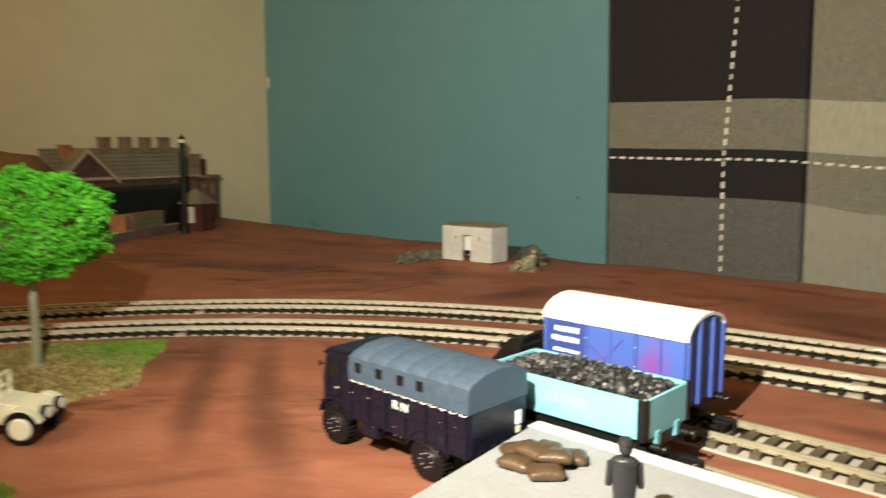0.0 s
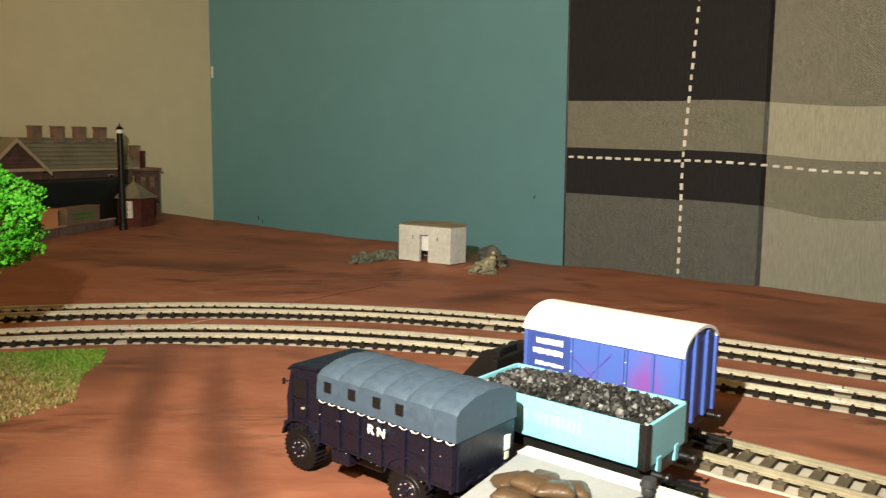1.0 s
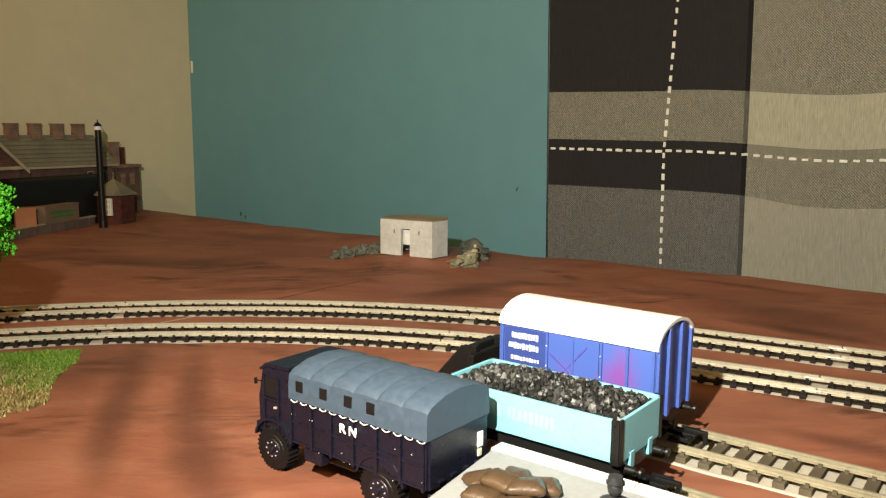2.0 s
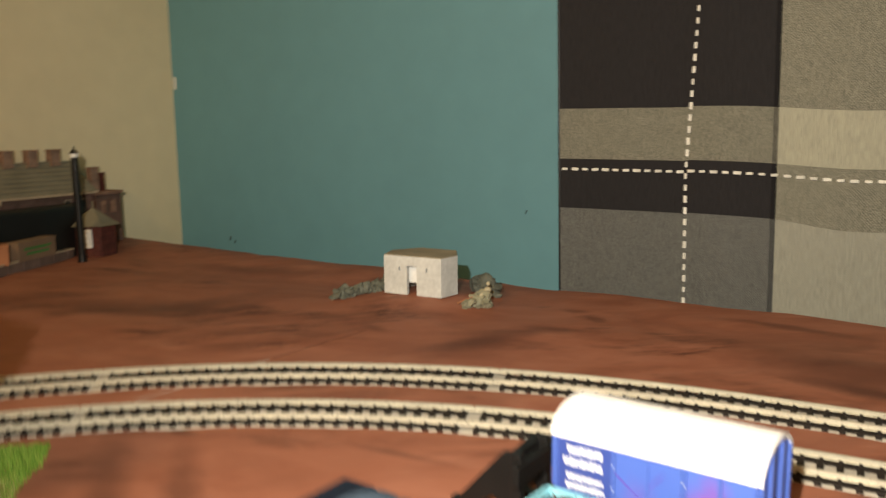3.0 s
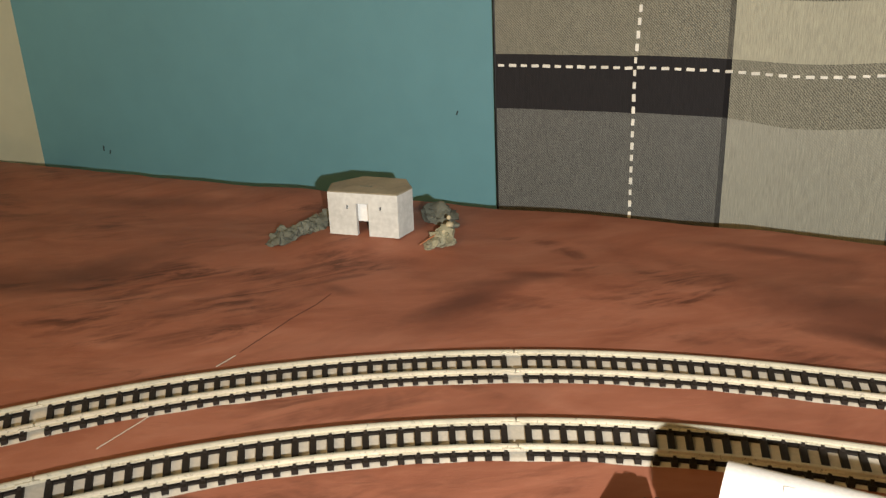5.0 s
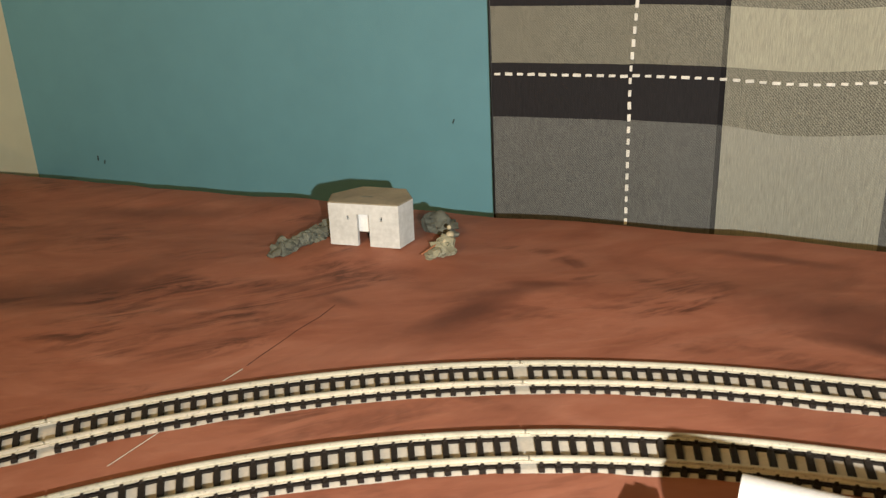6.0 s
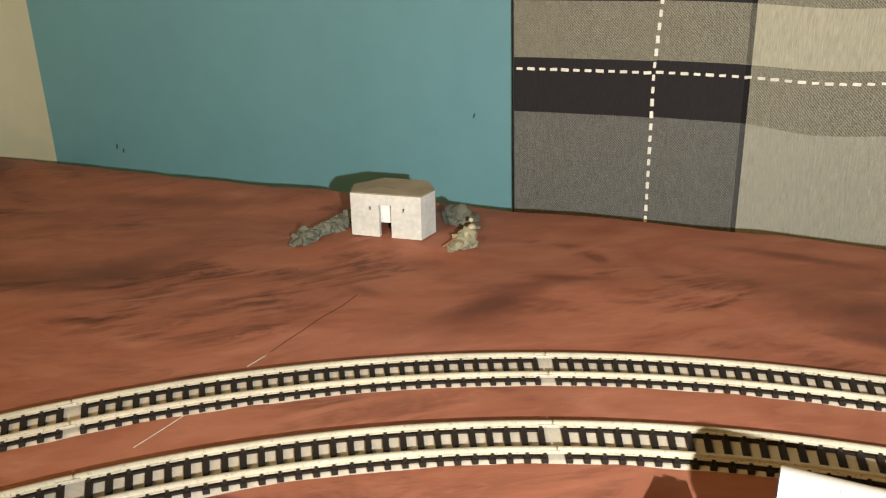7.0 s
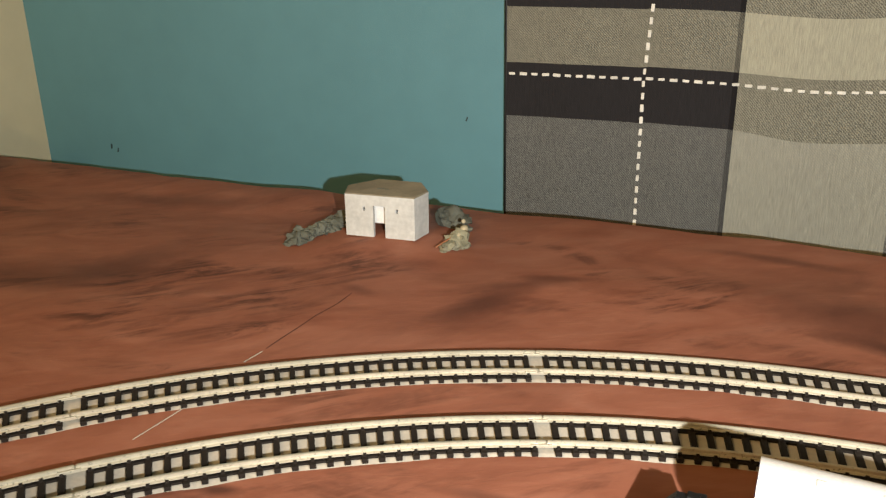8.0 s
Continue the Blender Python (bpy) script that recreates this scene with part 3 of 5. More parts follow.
def coupling(parent, x, s, z=7.0):
    """A black hook-and-bar coupling; s is the way that it faces."""
    bm = B()
    box(bm, min(x, x + s * 9), -2.2, z, max(x, x + s * 9), 2.2, z + 1.3, 0.3)
    box(bm, min(x + s * 7, x + s * 8.4), -6.0, z - 0.6, max(x + s * 7, x + s * 8.4), 6.0, z + 1.0, 0.3)
    for y in (-5.4, 5.4):
        box(bm, min(x + s * 2, x + s * 8), y - 0.6, z - 0.4, max(x + s * 2, x + s * 8), y + 0.6, z + 0.7, 0.2)
    bar = part("coupling", bm, BLACK, parent)
    bm = B()
    box(bm, min(x + s * 5, x + s * 12.5), -0.8, z + 1.2, max(x + s * 5, x + s * 12.5), 0.8, z + 2.5, 0.3)
    box(bm, min(x + s * 11.3, x + s * 12.6), -0.8, z - 2.0, max(x + s * 11.3, x + s * 12.6), 0.8, z + 2.0, 0.3)
    part("hook", bm, BLACK, bar)
    bm = B()
    box(bm, min(x + s * 4, x + s * 6), -0.9, z - 5.5, max(x + s * 4, x + s * 6), 0.9, z, 0.3)
    part("dropper", bm, BLACK, bar)


def buffers(parent, x, s, z, y):
    for sy in (-1, 1):
        bm = B()
        tube(bm, (x, sy * y, z), (x + s * 3.2, sy * y, z), 1.25, 1.0, n=10)
        tube(bm, (x + s * 3.0, sy * y, z), (x + s * 4.8, sy * y, z), 0.5, n=8)
        b = part("buffer", bm, BLACK, parent, smooth=True)
        bm = B()
        tube(bm, (x + s * 4.6, sy * y, z), (x + s * 5.2, sy * y, z), 1.5, 1.35, n=14)
        part("buffer_head", bm, BLACK, b, smooth=True)


def underframe(parent, half, w, z0, z1):
    bm = B()
    for s in (-1, 1):
        box(bm, -half, s * w - 0.9, z0, half, s * w + 0.9, z1, 0.15)
    for x in (-half + 0.8, half - 0.8):
        box(bm, x - 0.8, -w, z0, x + 0.8, w, z1, 0.15)
    box(bm, -half + 1, -w + 1, z0 + 1.2, half - 1, w - 1, z1 - 0.2)
    part("solebar", bm, BLACK, parent)
    for x in (-half * 0.56, half * 0.56):
        for s in (-1, 1):
            bm = B()
            a = [(x - 4.2, z0 + 0.3), (x + 4.2, z0 + 0.3), (x + 1.6, 6.0), (x + 1.6, 4.2), (x - 1.6, 4.2), (x - 1.6, 6.0)]
            prism(bm, a, s * (w + 0.2) - 0.45, s * (w + 0.2) + 0.45)
            box(bm, x - 1.4, s * (w + 1) - 0.7, 4.6, x + 1.4, s * (w + 1) + 0.7, 7.6, 0.3)
            part("axle_guard", bm, BLACK, parent)
    for s in (-1, 1):
        bm = B()
        box(bm, -3.2, s * (w - 0.5) - 0.3, 3.4, -1.2, s * (w - 0.5) + 0.3, z0, 0.1)
        box(bm, 1.2, s * (w - 0.5) - 0.3, 3.4, 3.2, s * (w - 0.5) + 0.3, z0, 0.1)
        tube(bm, (-2, s * (w + 0.7), z0 - 1.5), (14, s * (w + 0.7), 6.4), 0.4, n=6)
        part("brake_gear", bm, BLACK, parent)


def text_mesh(words, size, depth, material, name):
    cu = bpy.data.curves.new(name, "FONT")
    cu.body, cu.size, cu.extrude = words, size * MM, depth * MM
    cu.align_x, cu.align_y = "CENTER", "CENTER"
    cu.offset = 0.012 * size * MM
    tmp = bpy.data.objects.new("lettering_tmp", cu)
    scene.collection.objects.link(tmp)
    me = bpy.data.meshes.new_from_object(tmp.evaluated_get(bpy.context.evaluated_depsgraph_get()))
    bpy.data.objects.remove(tmp)
    me.materials.clear()
    me.materials.append(material)
    return me


RAIL_TOP = 5.0


def van():
    v = thing("goods_van", "blue covered goods van with a white roof and purple bursts", "railway van", at(-53.8, -450.0, RAIL_TOP - 1.2, -9.0))
    hx, hy, z0, ze = 29.0, 14.2, 9.5, 32.3
    # body with panelled sides
    bm = B()
    top = [(-hy, z0), (hy, z0), (hy, ze)] + [(hy * math.cos(q), ze + 7.0 * math.sin(q)) for q in [math.pi * k / 16 for k in range(1, 16)]] + [(-hy, ze)]
    vs = prism(bm, top, -hx, hx)
    bmesh.ops.transform(bm, matrix=Matrix.Rotation(radians(-90), 4, "Z"), verts=vs)
    part("body", bm, BLUE_BURST, v, smooth=True)
    bm = B()
    out = [((hy + 1.0) * math.cos(q), ze + 0.2 + 8.0 * math.sin(q)) for q in [math.pi * k / 24 for k in range(25)]]
    inn = [((hy + 0.1) * math.cos(q), ze - 0.3 + 7.4 * math.sin(q)) for q in [math.pi * k / 24 for k in range(24, -1, -1)]]
    vs = prism(bm, out + inn, -hx - 0.9, hx + 0.9)
    bmesh.ops.transform(bm, matrix=Matrix.Rotation(radians(-90), 4, "Z"), verts=vs)
    roof = part("roof", bm, VANROOF, v, "domed white roof", smooth=True)
    for x in (-14, 2, 17):
        bm = B()
        box(bm, x - 1.6, -1.8, ze + 7.5, x + 1.6, 1.8, ze + 8.5, 0.45)
        part("roof_vent", bm, VANROOF, roof)
    for s in (-1, 1):
        y = s * hy
        # door in the middle with its frame, and framing strips
        bm = B()
        box(bm, -9.5, min(y, y + s * 0.7), z0 + 0.5, 9.5, max(y, y + s * 0.7), ze - 0.8, 0.15)
        d = part("door", bm, BLUE_BURST, v)
        bm = B()
        box(bm, -0.35, min(y, y + s * 1.1), z0 + 0.5, 0.35, max(y, y + s * 1.1), ze - 0.8, 0.1)
        box(bm, -2.5, min(y, y + s * 1.3), z0 + 9, 2.5, max(y, y + s * 1.3), z0 + 9.8, 0.1)
        part("door_bar", bm, BLUE, d)
        for x in (-28.4, -10.2, 10.2, 19.5, 28.4):
            bm = B()
            box(bm, x - 0.45, min(y, y + s * 0.8), z0, x + 0.45, max(y, y + s * 0.8), ze - 0.4, 0.15)
            part("side_rib", bm, BLUE, v)
        for x in (-10.2, 10.2):
            bm = B()
            for z in (z0 + 4, z0 + 11, z0 + 18):
                tube(bm, (x, y, z), (x, y + s * 1.2, z), 0.2, n=6)
            part("hinge", bm, WHITE, v)
    # livery on the side towards the platform
    y = -hy
    bm = B()
    box(bm, -27.6, y - 0.3, z0 + 1.5, -10.8, y + 0.1, ze - 0.6)
    panel = part("name_panel", bm, BLUE_DARK, v, "dark blue panel with rows of white lettering")
    for row, (z, h, x0, x1) in enumerate(((ze - 3.2, 2.4, -24.6, -13.6), (ze - 7.0, 2.4, -25.8, -12.8), (ze - 11.4, 1.6, -24.8, -13.4), (ze - 14.2, 1.6, -25.0, -13.0))):
        bm = B()
        x = x0
        rr = random.Random(row + 3)
        while x < x1 - 0.6:
            w = 0.55 + 0.6 * rr.random()
            box(bm, x, y - 0.5, z - h / 2 * (0.7 + 0.3 * rr.random()), min(x + w, x1), y - 0.25, z + h / 2 * (0.65 + 0.35 * rr.random()), 0.08)
            x += w + 0.36
        part("lettering", bm, WHITE, panel)
    for cx, cz, n, r1, w in ((-2.5, z0 + 11, 4, 11.0, 0.3),):
        rr = random.Random(int(cx * 10))
        for k in range(n):
            q = math.pi / 4 + 2 * math.pi * k / n + rr.random() * 0.2
            L = r1 * (0.7 + 0.4 * rr.random())
            dx, dz = math.cos(q), math.sin(q)
            if dz > 0.05:
                L = min(L, (ze - 1.4 - cz) / dz)
            elif dz < -0.05:
                L = min(L, (z0 + 1.4 - cz) / dz)
            bm = B()
            prism(bm, [(cx, cz), (cx + dx * L * 0.8 - dz * w, cz + dz * L * 0.8 + dx * w), (cx + dx * L, cz + dz * L), (cx + dx * L * 0.8 + dz * w, cz + dz * L * 0.8 - dx * w)], y - 1.0 - 0.004 * k, y - 0.1)
            part("burst_ray", bm, PURPLE, v, "painted magenta ray of a firework burst")
    # ends with upright ribs
    for s in (-1, 1):
        x = s * hx
        for yy, w in ((-13.2, 0.9), (-5.0, 1.1), (5.0, 1.1), (13.2, 0.9)):
            bm = B()
            zt = ze + 6.4 * math.sqrt(max(0, 1 - (yy / hy) ** 2))
            box(bm, min(x, x + s * 1.1), yy - w, z0 - 0.5, max(x, x + s * 1.1), yy + w, zt, 0.2)
            part("end_rib", bm, BLUE, v)
    underframe(v, hx, 11.5, 6.5, 9.5)
    for x in (-16, 16):
        wheelset(v, x, 5.6, 8.3)
    for s in (-1, 1):
        buffers(v, s * hx, s, 8.2, 9.2)
        coupling(v, s * hx, s, 2.2)


van()


def wagon():
    w = thing("coal_wagon", "pale aqua open wagon heaped with black coal", "railway wagon", at(-52.9, -494.65, RAIL_TOP, -9.0))
    hx, hy, z0, zt, th = 29.6, 13.4, 11.2, 23.2, 1.1
    for s in (-1, 1):
        bm = B()
        box(bm, -hx, s * hy - th / 2, z0, hx, s * hy + th / 2, zt, 0.2)
        side = part("side", bm, AQUA, w)
        if s < 0:
            bm = B()
            x, rr = -19.0, random.Random(5)
            for word in (6.5, 9.0):
                for k in range(int(word)):
                    ww = 1.0 + 0.5 * rr.random()
                    box(bm, x, -hy - th / 2 - 0.12, z0 + 4.6, x + ww, -hy - th / 2 + 0.05, z0 + 8.2, 0.05)
                    x += ww + 0.55
                x += 2.0
            part("lettering", bm, AQUA_PALE, side, "faint worn white lettering")
        bm = B()
        x = s * hx
        box(bm, x - th / 2, -hy, z0, x + th / 2, hy, zt, 0.2)
        for yy in (-6.0, 6.0):
            box(bm, min(x, x + s * 0.9), yy - 1.3, z0 - 3.2, max(x, x + s * 0.9), yy + 1.3, z0 + 1.5, 0.2)
        part("end", bm, AQUA, w)
        for yy in (-1, 1):
            bm = B()
            y = yy * (hy + 0.55)
            box(bm, x - 1.9 if s > 0 else x - 0.5, y - 0.5, z0 - 0.4, x + 0.5 if s > 0 else x + 1.9, y + 0.5, zt + 0.2, 0.15)
            box(bm, min(x, x + s * 0.75), min(y, y - yy * 2.0), z0 - 0.4, max(x, x + s * 0.75), max(y, y - yy * 2.0), zt + 0.2, 0.15)
            for k in range(6):
                tube(bm, (x - s * 0.9, y + yy * 0.3, z0 + 1.2 + 1.9 * k), (x - s * 0.9, y + yy * 0.8, z0 + 1.2 + 1.9 * k), 0.25, n=6)
            part("corner_plate", bm, BLACK, w, "black riveted corner plate")
    bm = B()
    box(bm, -hx, -hy, z0 - 0.4, hx, hy, z0 + 0.8)
    part("floor", bm, BLACK, w)
    underframe(w, hx, 11.0, 6.8, z0 - 0.4)
    for x in (-16, 16):
        wheelset(w, x, 5.6, 8.3)
    for s in (-1, 1):
        buffers(w, s * hx, s, 8.4, 9.0)
        coupling(w, s * hx, s, 2.2)
    # the load
    load = thing("coal_load", "heaped black coal lumps with grey glints", "coal", w.matrix_world.copy(), "", "stuff")
    rr = random.Random(11)
    bm = B()

    def mound(x, y):
        return zt - 1.6 + 4.2 * (1 - (abs(x) / hx) ** 2.5) * (1 - (abs(y) / hy) ** 2.2) + 0.9 * noise.noise((x * 0.18, y * 0.25, 4))

    nx, ny = 40, 20
    g = [[bm.verts.new((-hx + 0.7 + (2 * hx - 1.4) * i / nx, -hy + 0.7 + (2 * hy - 1.4) * j / ny, mound(-hx + 2 * hx * i / nx, -hy + 2 * hy * j / ny) - 0.8)) for j in range(ny + 1)] for i in range(nx + 1)]
    for i in range(nx):
        for j in range(ny):
            bm.faces.new((g[i][j], g[i + 1][j], g[i + 1][j + 1], g[i][j + 1]))
    verts = [v.co.copy() for v in bm.verts]
    bm.verts.index_update()
    faces = [[v.index for v in f.verts] for f in bm.faces]
    bm.free()
    proto = B()
    bmesh.ops.create_icosphere(proto, subdivisions=1, radius=1.0)
    proto.verts.index_update()
    pv, pf = [v.co.copy() for v in proto.verts], [[v.index for v in f.verts] for f in proto.faces]
    proto.free()
    for k in range(900):
        x, y = rr.uniform(-hx + 1.4, hx - 1.4), rr.uniform(-hy + 1.4, hy - 1.4)
        r = rr.uniform(0.6, 1.3) * (1.35 if rr.random() < 0.2 else 1)
        rot = Euler((rr.random() * 6, rr.random() * 6, rr.random() * 6)).to_matrix()
        sc = Vector((r * rr.uniform(0.8, 1.5), r * rr.uniform(0.7, 1.1), r * rr.uniform(0.5, 0.9)))
        c = Vector((x, y, mound(x, y) - 0.5 + 0.5 * rr.random()))
        o = len(verts)
        verts += [c + rot @ Vector(p_ * q for p_, q in zip(v * rr.uniform(0.78, 1.18), sc)) for v in pv]
        faces += [[i + o for i in f] for f in pf]
    me = bpy.data.meshes.new("lumps")
    me.from_pydata([v * MM for v in verts], [], faces)
    me.materials.append(COAL)
    ob = new("lumps", me)
    ob.parent = load


wagon()


def buffer_stop():
    b = thing("buffer_stop", "black plastic buffer stop at the end of the siding", "buffer stop", at(-99.5, -441.5, 0.2, -8))
    for y in (-8.6, 8.6):
        bm = B()
        box(bm, -2.0, y - 1.6, 0, 2.0, y + 1.6, 23.5, 0.4)
        prism(bm, [(-24, 1.0), (-16, 1.0), (-9, 7.0), (-1.5, 6.0), (-1.5, 22.5), (-5, 22.5)], y - 1.3, y + 1.3)
        box(bm, -25, y - 1.6, 0, 1.8, y + 1.6, 2.4, 0.3)
        part("post", bm, BLACK, b)
    bm = B()
    box(bm, -3.4, -7.2, 8, -1.0, 7.2, 22.6, 0.3)
    part("back_plate", bm, BLACK, b)
    bm = B()
    box(bm, 0.8, -14, 14.0, 3.6, 14, 21.0, 0.5)
    part("beam", bm, BLACK, b)


buffer_stop()

# ---- the lorry ----


def truck():
    t = thing("army_lorry", "navy blue model lorry with a slate-blue canvas tilt", "lorry", at(-98.6, -524.4, 0.0, -9.3) @ Matrix.Diagonal((1.08, 1.06, 0.97, 1)))
    hy = 12.6
    # tilt: arched hoops under the canvas
    bm = B()
    x0, x1 = -17.5, 32.0
    secs = []
    N_ = 60
    for i in range(N_ + 1):
        x = x0 + (x1 - x0) * i / N_
        q = ((x - x0) / (x1 - x0) * 6) % 1.0
        sag = 0.62 * (1 - math.sin(math.pi * q) ** 0.45)
        ring = []
        prof = [(-hy - 0.55, 23.6), (-hy - 0.5, 28.0), (-hy - 0.4, 31.6), (-hy + 1.0, 33.1), (-6.0, 35.0), (0, 35.6), (6.0, 35.0), (hy - 1.0, 33.1), (hy + 0.4, 31.6), (hy + 0.5, 28.0), (hy + 0.55, 23.6)]
        for y, z in prof:
            top = smooth(28, 33, z)
            k = 1 - sag * 0.03 * top
            ring.append(bm.verts.new((x, y * k, z - sag * 0.9 * top)))
        secs.append(ring)
    for a, b in zip(secs, secs[1:]):
        for k in range(len(a) - 1):
            bm.faces.new((a[k], a[k + 1], b[k + 1], b[k]))
    bm.faces.new(secs[0])
    bm.faces.new(secs[-1][::-1])
    bm.faces.new([r[0] for r in secs] + [r[-1] for r in secs[::-1]])
    tilt = part("tilt", bm, TILT, t, "slate-blue canvas tilt over hoops", smooth=True)
    for s in (-1, 1):
        for x in (-13.0, -3.6, 5.6, 13.6):
            bm = B()
            yy = s * (hy + 0.42)
            box(bm, x - 1.35, yy - 0.3, 26.6, x + 1.35, yy + 0.3, 29.9, 0.1)
            part("window", bm, BLACK, tilt, "small black window flap")
        # scalloped lashing along the lower edge; the highlights on it are coloured white
        bm = B()
        for k in range(13):
            xa = x0 + 0.6 + k * 3.78
            pts = [Vector((xa + 3.78 * q / 6, s * (hy + 0.75), 24.0 - 1.0 * math.sin(math.pi * q / 6))) for q in range(1, 6)]
            for a, b in zip(pts, pts[1:]):
                tube(bm, a, b, 0.16, n=5)
        part("lashing", bm, WHITE, tilt, "rope lashing in scallops, its highlights coloured white")
    # body
    bm = B()
    box(bm, -18.0, -hy, 9.4, 31.4, hy, 24.2, 0.4)
    body = part("cargo_body", bm, NAVY, t)
    for s in (-1, 1):
        for x in (-17, -8.8, -1.2, 7.0, 15.2, 23.2, 30.6):
            bm = B()
            y = s * hy
            box(bm, x - 0.45, min(y, y + s * 0.55), 9.0, x + 0.45, max(y, y + s * 0.55), 23.4, 0.12)
            part("rib", bm, NAVY, body)
        bm = B()
        y = s * hy
        for z in (9.9, 16.2):
            box(bm, -17.8, min(y, y + s * 0.3), z - 0.3, 31.2, max(y, y + s * 0.3), z + 0.3, 0.08)
        part("side_rail", bm, NAVY, body)
        bm = B()
        rr = random.Random(21)
        for k in range(11):
            x, z = rr.uniform(-17, 31), rr.choice((9.4, 12.0, 18.8))
            ball(bm, (x, y + s * 0.5, z), 0.13, sub=1)
        part("rivet", bm, WHITE, body, "small white rivet heads")
    # tailboard with lamp, plate and step
    bm = B()
    box(bm, 31.2, -hy + 0.6, 9.6, 32.2, hy - 0.6, 23.6, 0.25)
    tail = part("tailboard", bm, NAVY, t)
    bm = B()
    box(bm, 32.1, 7.4, 15.2, 32.7, 9.6, 19.6, 0.15)
    part("plate", bm, WHITE, tail, "small white and yellow plate")
    bm = B()
    box(bm, 32.1, 7.6, 12.4, 32.6, 9.2, 14.6, 0.15)
    part("plate", bm, IVORY, tail)
    bm = B()
    for y in (-9, -4, 1, 6):
        box(bm, 32.0, y, 10.6, 32.8, y + 2.2, 11.5, 0.2)
    box(bm, 30.0, -10.5, 6.4, 32.6, 10.5, 7.6, 0.3)
    part("step", bm, NAVY, tail)
    # chassis
    bm = B()
    for y in (-5, 5):
        box(bm, -30, y - 1.2, 6.4, 31, y + 1.2, 9.4, 0.3)
    box(bm, -14, -9, 4.6, 4, 9, 9.2, 0.5)
    for x in (-25, 16.2):
        tube(bm, (x, -10, 6.9), (x, 10, 6.9), 1.3, n=10)
    part("chassis", bm, BLACK, t)
    for s in (-1, 1):
        bm = B()
        box(bm, -12, s * 10.6 - 2.2, 5.0, -5, s * 10.6 + 1.2, 9.2, 0.5)
        part("tool_box", bm, NAVY, t)
    # cab
    bm = B()
    outline = [(-31.6, 11.0), (-31.9, 22.6), (-30.0, 31.8), (-28.2, 33.2), (-18.4, 33.8), (-18.4, 10.0), (-22.4, 10.0), (-22.4, 13.4), (-28.0, 13.4)]
    prism(bm, outline, -hy + 0.8, hy - 0.8)
    cab = part("cab", bm, NAVY, t)
    bm = B()
    prism(bm, [(-31.2, 32.0), (-28.4, 34.2), (-18.2, 34.7), (-18.2, 33.7), (-28.2, 33.1), (-30.4, 31.6)], -hy + 0.4, hy - 0.4)
    part("cab_roof", bm, NAVY, cab)
    for s in (-1, 1):
        y = s * (hy - 0.8)
        bm = B()
        box(bm, -29.0, min(y, y + s * 0.25), 23.2, -23.4, max(y, y + s * 0.25), 29.6, 0.2)
        part("side_window", bm, BLACK, cab, "dark cab window")
        bm = B()
        for x in (-29.3, -23.2):
            box(bm, x - 0.3, min(y, y + s * 0.5), 11.5, x + 0.3, max(y, y + s * 0.5), 30.0, 0.1)
        box(bm, -29.3, min(y, y + s * 0.5), 22.4, -23.2, max(y, y + s * 0.5), 23.0, 0.1)
        part("door_frame", bm, NAVY, cab)
        bm = B()
        box(bm, -24.8, min(y, y + s * 0.9), 20.2, -23.6, max(y, y + s * 0.9), 20.8, 0.15)
        part("door_handle", bm, NICKEL, cab)
        bm = B()
        tube(bm, (-31.8, s * 8.2, 15.5), (-33.2, s * 8.2, 15.5), 1.9, 1.9, n=14)
        part("headlamp", bm, BLACK, cab)
        if s < 0:
            bm = B()
            tube(bm, (-31.2, -hy + 1, 27.5), (-32.0, -hy - 0.2, 28.0), 0.2, n=6)
            box(bm, -32.3, -hy - 0.6, 26.8, -31.8, -hy + 0.3, 28.8, 0.15)
            part("mirror", bm, BLACK, cab)
    bm = B()
    for y0, y1 in ((-10.4, -0.7), (0.7, 10.4)):
        prism(bm, [(-31.95, 23.4), (-30.35, 30.8), (-30.15, 30.8), (-31.7, 23.4)], y0, y1)
    part("windscreen", bm, BLACK, cab, "dark split windscreen")
    bm = B()
    box(bm, -33.6, -11.8, 9.4, -31.2, 11.8, 11.8, 0.4)
    part("bumper", bm, NAVY, t)
    # mudguards and wheels
    for x, ex in ((-25.0, 8.2), (16.2, 8.4)):
        for s in (-1, 1):
            bm = B()
            y0, y1 = (s * 8.0, s * 13.0)
            arc = [(x + ex * math.cos(q), 6.6 + ex * math.sin(q)) for q in [math.pi * (0.06 + 0.88 * k / 10) for k in range(11)]]
            arc += [(x + (ex - 0.7) * math.cos(q), 6.6 + (ex - 0.7) * math.sin(q)) for q in [math.pi * (0.94 - 0.88 * k / 10) for k in range(11)]]
            prism(bm, arc, min(y0, y1), max(y0, y1))
            part("mudguard", bm, NAVY, t)
            bm = B()
            yc = s * 10.8
            cog = [(6.9 if k % 4 < 2 else 6.35, 2 * math.pi * k / 112) for k in range(112)]
            prism(bm, [(x + r * math.cos(q), 6.9 + r * math.sin(q)) for r, q in cog], yc - 2.05, yc + 2.05)
            wh = part("wheel", bm, RUBBER, t, "black rubber tyre with block tread")
            bm = B()
            f = yc + s * 2.0
            tube(bm, (x, f - s * 0.1, 6.9), (x, f + s * 0.25, 6.9), 5.0, 4.6, n=24)
            part("sidewall", bm, RUBBER, wh)
            bm = B()
            tube(bm, (x, f, 6.9), (x, f + s * 0.45, 6.9), 3.7, 3.2, n=20)
            tube(bm, (x, f, 6.9), (x, f + s * 1.3, 6.9), 1.2, 0.9, n=12)
            rim = part("rim", bm, NAVY, wh)
            bm = B()
            for k in range(8):
                q = 2 * math.pi * k / 8
